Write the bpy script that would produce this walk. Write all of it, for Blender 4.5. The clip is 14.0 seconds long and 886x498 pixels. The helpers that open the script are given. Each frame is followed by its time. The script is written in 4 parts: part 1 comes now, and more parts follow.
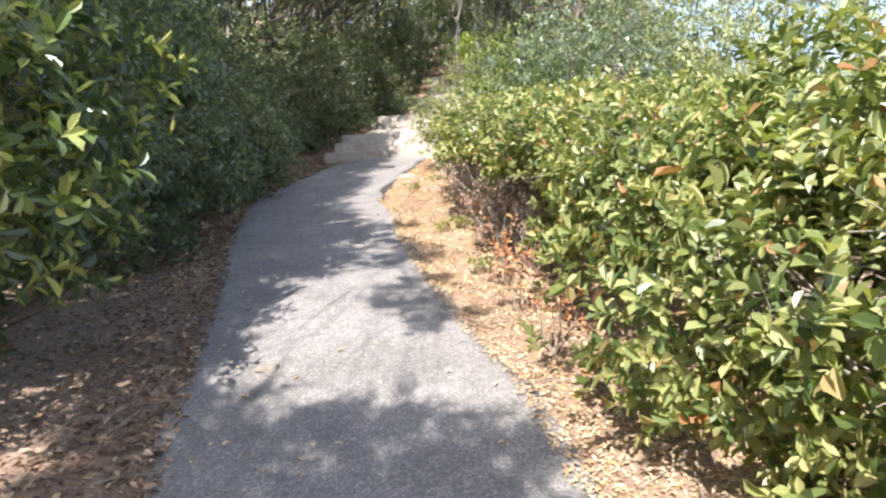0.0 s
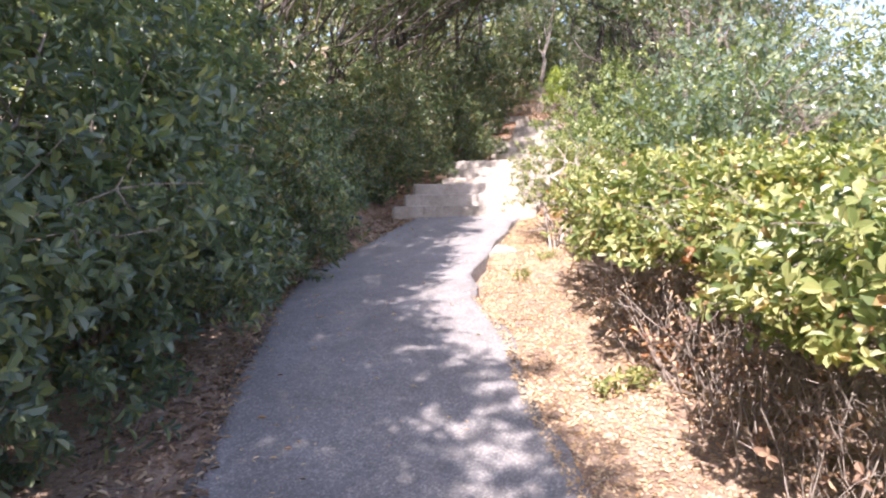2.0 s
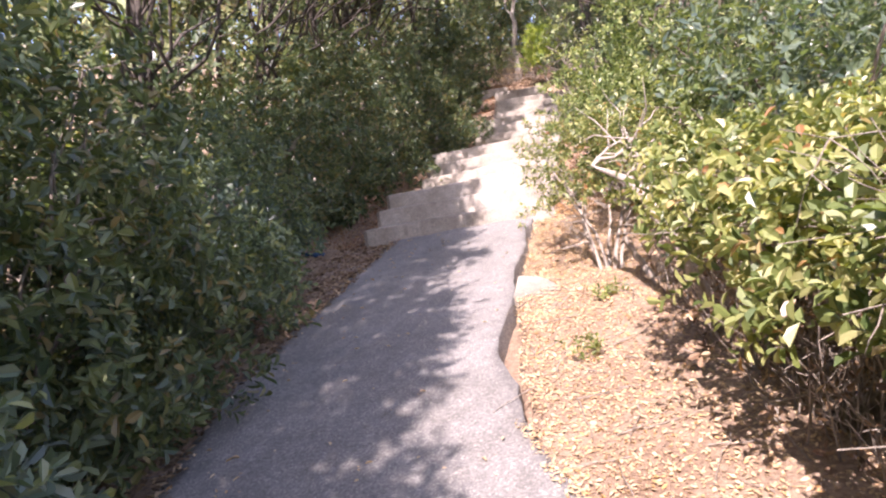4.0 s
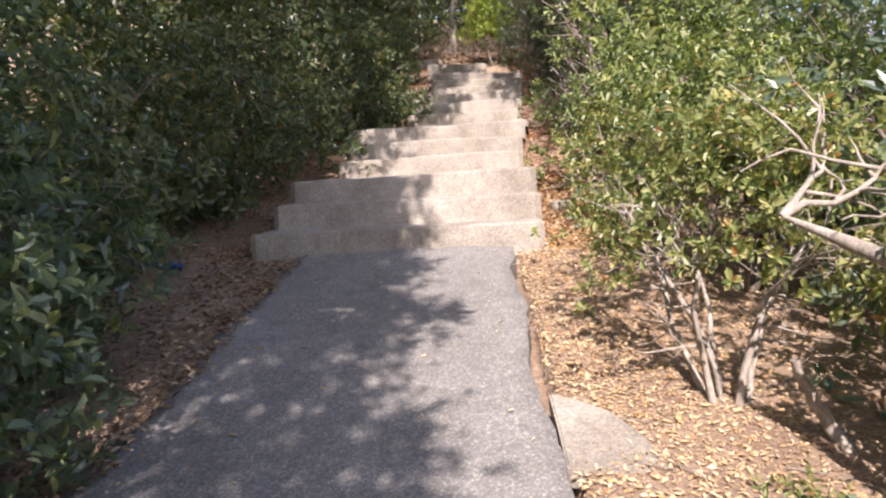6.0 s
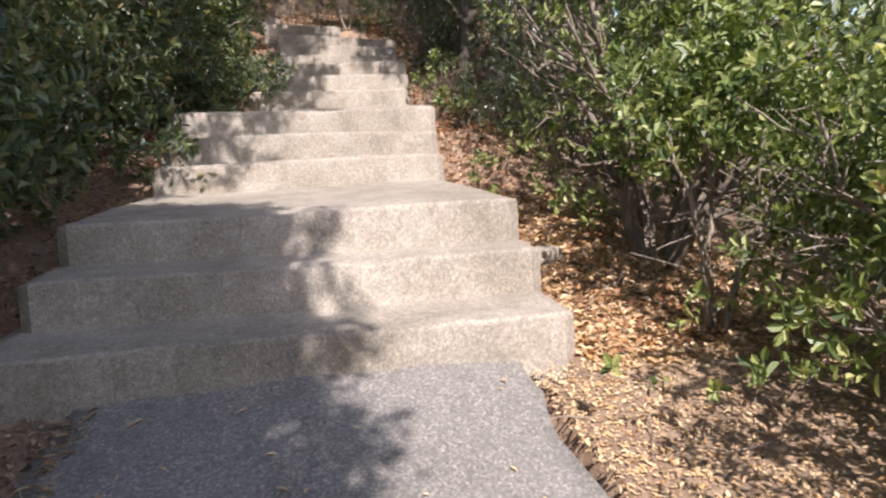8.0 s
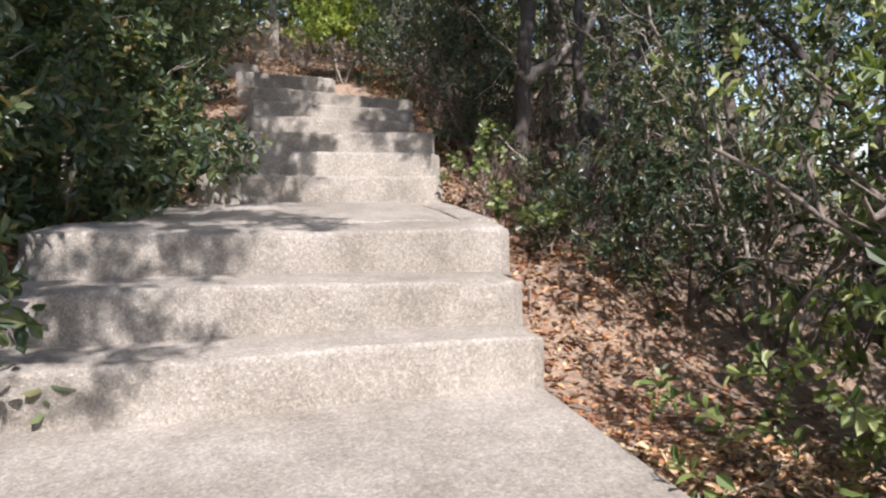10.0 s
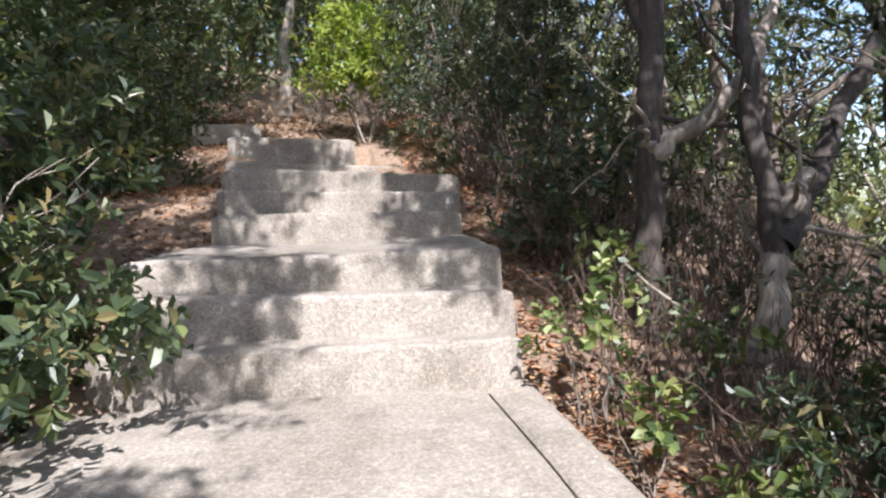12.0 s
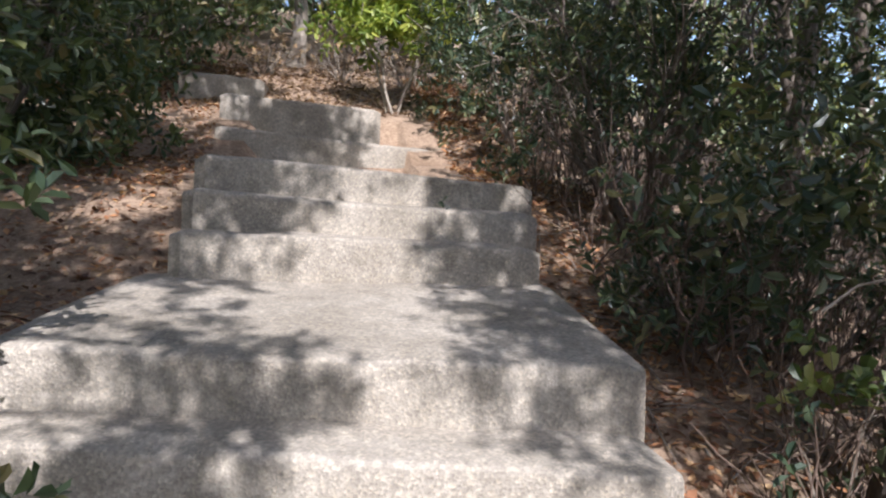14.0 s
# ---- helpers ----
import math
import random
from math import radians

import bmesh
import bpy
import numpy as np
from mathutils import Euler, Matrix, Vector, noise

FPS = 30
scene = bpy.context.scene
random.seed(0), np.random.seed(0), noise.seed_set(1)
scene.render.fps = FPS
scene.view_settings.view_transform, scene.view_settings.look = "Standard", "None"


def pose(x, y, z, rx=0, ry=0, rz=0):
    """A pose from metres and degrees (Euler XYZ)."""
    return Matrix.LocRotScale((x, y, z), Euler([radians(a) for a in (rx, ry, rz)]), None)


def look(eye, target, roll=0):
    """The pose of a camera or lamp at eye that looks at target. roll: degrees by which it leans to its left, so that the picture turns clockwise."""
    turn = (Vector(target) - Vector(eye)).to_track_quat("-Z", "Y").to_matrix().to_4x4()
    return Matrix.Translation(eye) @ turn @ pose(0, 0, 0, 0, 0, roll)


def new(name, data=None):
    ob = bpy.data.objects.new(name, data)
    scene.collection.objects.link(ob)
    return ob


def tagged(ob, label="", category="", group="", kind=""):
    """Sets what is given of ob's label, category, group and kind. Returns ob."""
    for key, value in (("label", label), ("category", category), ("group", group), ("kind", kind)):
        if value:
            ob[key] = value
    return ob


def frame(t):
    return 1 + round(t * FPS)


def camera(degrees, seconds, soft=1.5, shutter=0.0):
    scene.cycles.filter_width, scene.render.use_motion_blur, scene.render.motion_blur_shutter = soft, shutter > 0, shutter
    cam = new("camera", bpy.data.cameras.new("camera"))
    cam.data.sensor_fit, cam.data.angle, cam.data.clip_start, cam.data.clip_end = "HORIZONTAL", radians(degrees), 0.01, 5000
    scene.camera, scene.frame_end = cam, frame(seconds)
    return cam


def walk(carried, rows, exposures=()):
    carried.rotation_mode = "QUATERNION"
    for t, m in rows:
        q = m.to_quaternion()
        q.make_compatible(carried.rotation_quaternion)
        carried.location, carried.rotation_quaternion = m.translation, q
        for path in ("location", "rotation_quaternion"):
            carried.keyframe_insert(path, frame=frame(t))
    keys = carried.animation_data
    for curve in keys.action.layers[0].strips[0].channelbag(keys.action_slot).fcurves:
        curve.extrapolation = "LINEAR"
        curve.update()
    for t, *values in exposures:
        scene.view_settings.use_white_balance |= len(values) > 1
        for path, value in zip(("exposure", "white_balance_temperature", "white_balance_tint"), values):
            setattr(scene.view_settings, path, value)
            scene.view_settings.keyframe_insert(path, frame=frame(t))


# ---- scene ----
cam = camera(66.8, 14.0, soft=2.2)
PATH = [
    (0, (2.947, -12.607, -0.588), (2.648, -10.638, -0.769), -2.9),
    (0.5, (2.778, -11.977, -0.448), (2.541, -9.999, -0.614), -2.6),
    (1, (2.604, -11.269, -0.349), (2.357, -9.297, -0.573), -2.3),
    (1.5, (2.361, -10.7, -0.208), (2.11, -8.725, -0.398), -1.7),
    (2, (2.042, -10.05, -0.109), (1.573, -8.108, -0.179), -0.8),
    (2.5, (1.835, -9.465, -0.007), (1.078, -7.615, 0.045), -0.3),
    (3, (1.644, -8.841, 0.068), (1.038, -6.937, -0.018), -5.3),
    (3.5, (1.575, -8.17, 0.167), (1.072, -6.237, 0.06), -10.3),
    (6, (0.582, -5.0, 0.559), (0.458, -3.015, 0.345), -3.4),
    (6.5, (0.401, -4.316, 0.626), (0.388, -2.338, 0.325), -3.4),
    (7, (0.16, -3.753, 0.724), (0.425, -1.798, 0.398), -2.2),
    (7.5, (0.064, -3.101, 0.807), (0.446, -1.165, 0.481), -3.1),
    (8, (-0.028, -2.429, 0.891), (0.381, -0.497, 0.574), -2.3),
    (8.5, (-0.098, -1.848, 1.003), (0.322, 0.083, 0.698), -3.2),
    (9, (-0.129, -1.248, 1.12), (0.39, 0.677, 0.958), -1.2),
    (11.5, (0.446, 1.92, 1.768), (0.805, 3.878, 1.574), 0.7),
    (12, (0.438, 2.236, 1.897), (0.798, 4.202, 1.827), -2.4),
    (12.5, (0.443, 2.72, 1.909), (0.941, 4.656, 1.852), -1.0),
    (13, (0.483, 3.048, 1.982), (1.206, 4.905, 1.814), 3.7),
    (13.5, (0.397, 3.457, 2.107), (0.92, 5.377, 1.899), 6.5),
    (14, (0.402, 3.603, 2.237), (0.758, 5.562, 2.041), 2.8),
]
EXPOSURES = [(0, 1.58, 6250, 18), (1.5, 1.74, 6250, 27), (3, 2.08, 6050, 34), (3.6, 1.85, 6400, 36), (6, 1.12, 6500, 26), (7.5, 1.0, 6450, 24), (9, 0.84, 6150, 19), (11.5, 1.02, 5850, 20), (12.5, 1.22, 5850, 18), (13, 1.2, 5850, 18), (14, 1.0, 5850, 18)]
walk(cam, [(t, look(eye, target, roll)) for t, eye, target, roll in PATH], exposures=EXPOSURES)

# ---- world and sun ----
SUN_DIR = Vector((0.02, -0.72, 0.80)).normalized()      # towards the sun
world = bpy.data.worlds.new("sky_world")
scene.world = world
world.use_nodes = True
wn = world.node_tree
sky = wn.nodes.new("ShaderNodeTexSky")
sky.sky_type = 'NISHITA'
sky.sun_disc = False
sky.sun_elevation = math.asin(SUN_DIR.z)
sky.sun_rotation = math.atan2(SUN_DIR.x, SUN_DIR.y)
sky.dust_density = 1.5
wn.nodes["Background"].inputs["Strength"].default_value = 0.14
wn.links.new(sky.outputs[0], wn.nodes["Background"].inputs[0])
sun_data = bpy.data.lights.new("sun", 'SUN')
sun_data.energy = 4.6
sun_data.angle = radians(0.55)
sun_data.color = (1.0, 0.96, 0.89)
sun = new("sun", sun_data)
sun.matrix_world = look(SUN_DIR * 60, (0, 0, 0))


# ---- materials ----
def material(name, rough=0.8):
    m = bpy.data.materials.new(name)
    m.use_nodes = True
    t = m.node_tree
    b = t.nodes["Principled BSDF"]
    b.inputs["Roughness"].default_value = rough
    return m, t, b


def ramp(t, source, stops):
    r = t.nodes.new("ShaderNodeValToRGB")
    e = r.color_ramp.elements
    while len(e) < len(stops):
        e.new(0.5)
    for k, (p, c) in enumerate(stops):
        e[k].position = p
        e[k].color = (*c, 1)
    t.links.new(source, r.inputs[0])
    return r.outputs[0]


def noise_tex(t, scale, detail=4.0, rough=0.6, coord=None):
    n = t.nodes.new("ShaderNodeTexNoise")
    n.inputs["Scale"].default_value = scale
    n.inputs["Detail"].default_value = detail
    n.inputs["Roughness"].default_value = rough
    if coord is not None:
        t.links.new(coord, n.inputs["Vector"])
    return n.outputs["Fac"]


def mix(t, mode, a, b, fac):
    m = t.nodes.new("ShaderNodeMix")
    m.data_type, m.blend_type = 'RGBA', mode
    for sock, v in ((m.inputs[0], fac), (m.inputs[6], a), (m.inputs[7], b)):
        if isinstance(v, (int, float)):
            sock.default_value = v
        elif isinstance(v, tuple):
            sock.default_value = (*v, 1)
        else:
            t.links.new(v, sock)
    return m.outputs[2]


def bump(t, b, height, strength, distance):
    n = t.nodes.new("ShaderNodeBump")
    n.inputs["Strength"].default_value = strength
    n.inputs["Distance"].default_value = distance
    t.links.new(height, n.inputs["Height"])
    t.links.new(n.outputs[0], b.inputs["Normal"])


def world_coord(t):
    return t.nodes.new("ShaderNodeNewGeometry").outputs["Position"]


def aggregate(name, low, high, stain, speck, chips=0.6, size=150):
    """Exposed-aggregate concrete: pebbly grain, pale chips, broad stains."""
    m, t, b = material(name, 0.88)
    c = world_coord(t)
    v = t.nodes.new("ShaderNodeTexVoronoi")
    v.inputs["Scale"].default_value = size
    t.links.new(c, v.inputs["Vector"])
    grain = noise_tex(t, 55, 6, 0.75, c)
    broad = noise_tex(t, 1.7, 6, 0.62, c)
    mid = noise_tex(t, 9, 5, 0.65, c)
    col = ramp(t, grain, [(0.30, low), (0.70, high)])
    pebble = ramp(t, v.outputs["Color"], [(0.0, (0.55, 0.55, 0.56)), (0.62, (0.95, 0.95, 0.94)), (0.93, speck)])
    col = mix(t, 'MULTIPLY', col, pebble, chips)
    col = mix(t, 'MULTIPLY', col, ramp(t, broad, [(0.33, stain), (0.62, (1, 1, 1))]), 0.75)
    col = mix(t, 'MULTIPLY', col, ramp(t, mid, [(0.30, (0.72, 0.71, 0.69)), (0.55, (1, 1, 1))]), 0.7)
    t.links.new(col, b.inputs["Base Color"])
    h = t.nodes.new("ShaderNodeMath")
    h.operation = 'ADD'
    t.links.new(v.outputs["Distance"], h.inputs[0])
    t.links.new(grain, h.inputs[1])
    bump(t, b, h.outputs[0], 0.5, 0.004)
    return m


CONCRETE = aggregate("step_concrete", (0.270, 0.240, 0.196), (0.470, 0.422, 0.350), (0.56, 0.54, 0.50), (1.45, 1.40, 1.30), 0.6, 125)
PAVING = aggregate("path_concrete", (0.155, 0.148, 0.136), (0.315, 0.297, 0.268), (0.70, 0.69, 0.67), (1.8, 1.75, 1.65), 0.7, 125)


def soil_material():
    m, t, b = material("dry_soil", 0.95)
    c = world_coord(t)
    a = noise_tex(t, 2.2, 6, 0.65, c)
    f = noise_tex(t, 38, 6, 0.75, c)
    col = ramp(t, f, [(0.30, (0.18, 0.119, 0.080)), (0.50, (0.335, 0.238, 0.160)), (0.72, (0.49, 0.376, 0.262))])
    col = mix(t, 'MULTIPLY', col, ramp(t, a, [(0.3, (0.62, 0.56, 0.5)), (0.65, (1, 1, 1))]), 0.8)
    t.links.new(col, b.inputs["Base Color"])
    bump(t, b, f, 0.9, 0.02)
    return m


SOIL = soil_material()


def leaf_material(name, stops, translucent=0.25, rough=0.42, patch=None):
    """Leaf blades: colour varies leaf by leaf and in broad patches; some light passes through."""
    m, t, b = material(name, rough)
    g = t.nodes.new("ShaderNodeNewGeometry")
    col = ramp(t, g.outputs["Random Per Island"], stops)
    broad = noise_tex(t, 1.3, 3, 0.6, g.outputs["Position"])
    col = mix(t, 'MULTIPLY', col, ramp(t, broad, [(0.35, patch or (0.72, 0.82, 0.8)), (0.62, (1.1, 1.06, 0.95))]), 0.8)
    t.links.new(col, b.inputs["Base Color"])
    b.inputs["Specular IOR Level"].default_value = 0.55
    tr = t.nodes.new("ShaderNodeBsdfTranslucent")
    t.links.new(mix(t, 'MULTIPLY', col, (1.5, 1.6, 0.6), 1.0), tr.inputs["Color"])
    ms = t.nodes.new("ShaderNodeMixShader")
    ms.inputs[0].default_value = translucent
    t.links.new(b.outputs[0], ms.inputs[1])
    t.links.new(tr.outputs[0], ms.inputs[2])
    t.links.new(ms.outputs[0], t.nodes["Material Output"].inputs["Surface"])
    return m


LEAF_DARK = leaf_material("leaf_dark_glossy", [(0.0, (0.07, 0.10, 0.074)), (0.5, (0.13, 0.172, 0.118)), (0.85, (0.19, 0.23, 0.13)), (0.97, (0.28, 0.29, 0.11))], 0.34, 0.31)
LEAF_MID = leaf_material("leaf_mid", [(0.0, (0.048, 0.075, 0.042)), (0.5, (0.10, 0.135, 0.066)), (0.85, (0.16, 0.19, 0.08)), (0.97, (0.24, 0.19, 0.09))], 0.27, 0.38)
LEAF_HEDGE = leaf_material("leaf_hedge", [(0.0, (0.075, 0.110, 0.035)), (0.4, (0.189, 0.220, 0.070)), (0.8, (0.330, 0.330, 0.132)), (0.95, (0.440, 0.400, 0.185)), (0.995, (0.334, 0.150, 0.070))], 0.32, 0.4)
LEAF_BRIGHT = leaf_material("leaf_young", [(0.0, (0.13, 0.19, 0.04)), (0.6, (0.25, 0.31, 0.06)), (0.95, (0.40, 0.42, 0.09))], 0.35, 0.42)
# dark green leaves mixed with yellow ones whose colour stands in for sunlight
LEAF_SUNLIT_MIX = leaf_material("leaf_sunlit_mix", [(0.0, (0.04, 0.07, 0.035)), (0.5, (0.10, 0.145, 0.05)), (0.75, (0.22, 0.26, 0.08)), (0.95, (0.38, 0.37, 0.12))], 0.3, 0.33)
LEAF_GROVE = leaf_material("leaf_grove", [(0.0, (0.03, 0.05, 0.03)), (0.5, (0.065, 0.09, 0.05)), (0.85, (0.11, 0.13, 0.065)), (0.97, (0.20, 0.17, 0.08))], 0.25, 0.35)
LEAF_SHRUB = leaf_material("leaf_shrub", [(0.0, (0.045, 0.075, 0.025)), (0.4, (0.13, 0.175, 0.05)), (0.8, (0.255, 0.29, 0.10)), (0.96, (0.40, 0.41, 0.19))], 0.28, 0.46)
LEAF_FAR = leaf_material("leaf_far", [(0.0, (0.10, 0.13, 0.065)), (0.5, (0.22, 0.25, 0.115)), (0.9, (0.34, 0.36, 0.17)), (1.0, (0.40, 0.34, 0.19))], 0.25, 0.5)
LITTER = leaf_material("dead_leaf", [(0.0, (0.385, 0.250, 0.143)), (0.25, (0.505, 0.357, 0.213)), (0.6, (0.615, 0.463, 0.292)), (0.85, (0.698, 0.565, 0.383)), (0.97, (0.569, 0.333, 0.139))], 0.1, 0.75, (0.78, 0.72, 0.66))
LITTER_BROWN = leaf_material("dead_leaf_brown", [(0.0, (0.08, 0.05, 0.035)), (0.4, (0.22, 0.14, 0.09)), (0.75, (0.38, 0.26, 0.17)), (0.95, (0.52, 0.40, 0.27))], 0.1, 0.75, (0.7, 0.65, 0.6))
LITTER_RUST = leaf_material("dead_leaf_rust", [(0.0, (0.09, 0.045, 0.028)), (0.4, (0.25, 0.115, 0.055)), (0.75, (0.45, 0.225, 0.10)), (0.95, (0.6, 0.42, 0.24))], 0.1, 0.75, (0.66, 0.6, 0.55))


def bark_material(name, dark, pale):
    m, t, b = material(name, 0.9)
    c = world_coord(t)
    mp = t.nodes.new("ShaderNodeMapping")
    mp.inputs["Scale"].default_value = (1, 1, 0.25)
    t.links.new(c, mp.inputs["Vector"])
    f = noise_tex(t, 45, 6, 0.7, mp.outputs[0])
    a = noise_tex(t, 5, 4, 0.6, c)
    col = ramp(t, f, [(0.32, dark), (0.68, pale)])
    col = mix(t, 'MULTIPLY', col, ramp(t, a, [(0.32, (0.6, 0.58, 0.54)), (0.6, (1, 1, 1))]), 0.8)
    t.links.new(col, b.inputs["Base Color"])
    bump(t, b, f, 0.8, 0.012)
    return m


BARK = bark_material("bark_grey_brown", (0.10, 0.075, 0.055), (0.30, 0.25, 0.20))
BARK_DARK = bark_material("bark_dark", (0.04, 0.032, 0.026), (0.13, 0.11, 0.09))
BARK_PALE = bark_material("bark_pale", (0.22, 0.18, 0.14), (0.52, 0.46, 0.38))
BARK_RED = bark_material("bark_red_brown", (0.085, 0.055, 0.04), (0.29, 0.205, 0.15))
TWIG = bark_material("twig_grey", (0.16, 0.13, 0.10), (0.42, 0.36, 0.29))


# ---- helpers for meshes ----
def part(name, me, mat, parent=None, label=""):
    ob = new(name, me)
    if mat is not None and not me.materials:
        me.materials.append(mat)
    if parent is not None:
        ob.parent = parent
    return tagged(ob, label) if label else ob


def mesh_of(name, verts, faces_quads, smooth=False):
    """A mesh from arrays: verts (n,3), quads (m,4)."""
    me = bpy.data.meshes.new(name)
    v = np.asarray(verts, np.float32).reshape(-1, 3)
    q = np.asarray(faces_quads, np.int32).reshape(-1, 4)
    me.vertices.add(len(v))
    me.vertices.foreach_set("co", v.ravel())
    me.loops.add(q.size)
    me.loops.foreach_set("vertex_index", q.ravel())
    me.polygons.add(len(q))
    me.polygons.foreach_set("loop_start", np.arange(0, q.size, 4, dtype=np.int32))
    me.update(calc_edges=True)
    me.polygons.foreach_set("use_smooth", np.full(len(q), smooth))
    return me


def unit(a):
    return a / np.maximum(np.linalg.norm(a, axis=-1, keepdims=True), 1e-9)


def leaves_mesh(name, base, axis, normal, length, width, fold=0.25, fine=True):
    """Leaf blades: base points, directions, normals, lengths and widths. Each blade is folded along its midrib and tapers to base and tip."""
    n = len(base)
    axis = unit(axis)
    side = unit(np.cross(axis, normal))
    up = np.cross(side, axis)
    L, W = length[:, None], width[:, None]
    tip = base + axis * L - up * L * 0.10
    if fine:
        v = np.stack([base,
                      base + axis * L * 0.36 + side * W * 0.40 + up * W * fold,
                      base + axis * L * 0.74 + side * W * 0.46 + up * W * fold * 0.8,
                      tip,
                      base + axis * L * 0.74 - side * W * 0.46 + up * W * fold * 0.8,
                      base + axis * L * 0.36 - side * W * 0.40 + up * W * fold], 1)
        k = 6 * np.arange(n)[:, None]
        q = np.concatenate([k + [0, 1, 2, 3], k + [0, 3, 4, 5]], 1).reshape(-1, 4)
    else:
        v = np.stack([base, base + axis * L * 0.5 + side * W * 0.5, tip, base + axis * L * 0.5 - side * W * 0.5], 1)
        q = 4 * np.arange(n)[:, None] + [0, 1, 2, 3]
    return mesh_of(name, v, q)


def tubes_mesh(name, paths, sides=6):
    """Tapered round limbs: each path is (points (k,3), radii (k))."""
    vs, qs, off = [], [], 0
    ang = np.linspace(0, 2 * np.pi, sides, endpoint=False)
    for pts, rad in paths:
        pts, rad = np.asarray(pts, float), np.asarray(rad, float)
        d = unit(np.gradient(pts, axis=0))
        ref = np.where(np.abs(d[:, 2:3]) > 0.9, [[1.0, 0, 0]], [[0, 0, 1.0]])
        s = unit(np.cross(d, ref))
        u = np.cross(s, d)
        ring = pts[:, None] + rad[:, None, None] * (np.cos(ang)[None, :, None] * s[:, None] + np.sin(ang)[None, :, None] * u[:, None])
        vs.append(ring.reshape(-1, 3))
        k = len(pts)
        i, j = np.meshgrid(np.arange(k - 1), np.arange(sides), indexing="ij")
        a = off + i * sides + j
        b = off + i * sides + (j + 1) % sides
        qs.append(np.stack([a, b, b + sides, a + sides], -1).reshape(-1, 4))
        off += k * sides
    return mesh_of(name, np.concatenate(vs), np.concatenate(qs), True)


def limb(rng, a, b, r0, r1, k=7, wobble=0.08, sag=0.0):
    a, b = np.asarray(a, float), np.asarray(b, float)
    t = np.linspace(0, 1, k)[:, None]
    ln = np.linalg.norm(b - a)
    w = np.cumsum(rng.normal(0, 1, (k, 3)), 0) * wobble * ln / k ** 0.5
    w -= w[0] + t * (w[-1] - w[0])
    p = a + (b - a) * t + w
    p[:, 2] += sag * ln * (t * (1 - t))[:, 0] * 4
    return p, r0 + (r1 - r0) * t[:, 0] ** 0.8


# ---- ground ----
PY = np.array([-60, -30, -14, 0.0, 0.35, 2.6, 3.3, 4.7, 5.4, 6.2, 6.9, 8.3, 9.0, 11.5, 15, 30, 60, 400])
PZ = np.array([-5.2, -3.9, -2.1, -0.02, 0.06, 0.56, 0.95, 1.2, 1.62, 1.78, 2.15, 2.33, 2.66, 3.45, 4.5, 8.5, 13, 16])
EDGE_Y = np.array([-60, -30, -18, -14, -10.6, -9.8, -9.1, -8.0, -6.8, -5.7, -4.65, -3.9, -2.5, 0.0])
EDGE_L = np.array([30, 12, 5.1, 3.1, 1.56, 1.25, 0.98, 0.55, 0.03, -0.36, -0.72, -0.86, -0.86, -0.86])
EDGE_R = np.array([31.6, 13.6, 6.7, 4.6, 3.11, 2.87, 2.56, 2.14, 1.72, 1.44, 1.02, 0.82, 0.78, 0.77])


def centre_x(y):
    return np.interp(y, EDGE_Y, (EDGE_L + EDGE_R) / 2)


def ground_z(x, y):
    """Hillside: climbs along the path, banks up on one side and falls away on the other."""
    x, y = np.asarray(x, float), np.asarray(y, float)
    z = np.interp(y, PY, PZ)
    d = x - centre_x(y)
    up = np.clip(-d - 1.5, 0, None)
    dn = np.clip(d - 1.8, 0, None)
    far = np.clip(dn - 5, 0, None) * np.clip(y / 8, 0, 1)
    return z + 0.30 * up / (1 + 0.03 * up) - 0.22 * dn / (1 + 0.04 * dn) - 0.55 * far / (1 + 0.02 * far)


def rough_z(x, y):
    return ground_z(x, y) + 0.018 * np.sin(3.1 * x + 1.7 * y) * np.sin(2.3 * y - 1.1 * x) + 0.01 * np.sin(9 * x + 4 * y) * np.sin(8 * y - 3 * x)


def ground():
    xs = np.concatenate([-np.geomspace(300, 6, 18), np.concatenate([np.arange(-5.8, 0.6, 0.12), np.arange(0.6, 1.2, 0.02), np.arange(1.2, 6, 0.12)]), np.geomspace(6, 300, 18)])
    ys = np.concatenate([-14 - np.geomspace(300, 0.5, 18), np.arange(-14, 12.5, 0.12), 12.5 + np.geomspace(0.3, 350, 18)])
    X, Y = np.meshgrid(xs, ys, indexing="ij")
    Z = rough_z(X, Y)
    on_path = (X > np.interp(Y, EDGE_Y, EDGE_L) + 0.05) & (X < np.interp(Y, EDGE_Y, EDGE_R) - 0.05) & (Y < 0)
    on_steps = (X > -0.95) & (X < 1.0) & (Y >= 0) & (Y < 4.7) | (X > -0.1) & (X < 1.0) & (Y >= 4.7) & (Y < 9.1)
    Z = np.where(on_path, Z - 0.05, np.where(on_steps, Z - 0.12, Z))
    gap = np.abs(X - np.interp(Y, EDGE_Y, EDGE_R) - 0.02) < 0.05 + 0.06 * np.exp(-((Y + 3.7) / 0.35) ** 2)
    Z = np.where(gap & (Y > -4.7) & (Y < -0.1), Z - 0.13, Z)
    n = len(ys)
    i, j = np.meshgrid(np.arange(len(xs) - 1), np.arange(n - 1), indexing="ij")
    a = i * n + j
    q = np.stack([a, a + n, a + n + 1, a + 1], -1)
    ob = part("ground", mesh_of("ground", np.stack([X, Y, Z], -1), q, True), SOIL)
    tagged(ob, "dry brown hillside soil strewn with leaf litter", "ground", kind="structure")


ground()


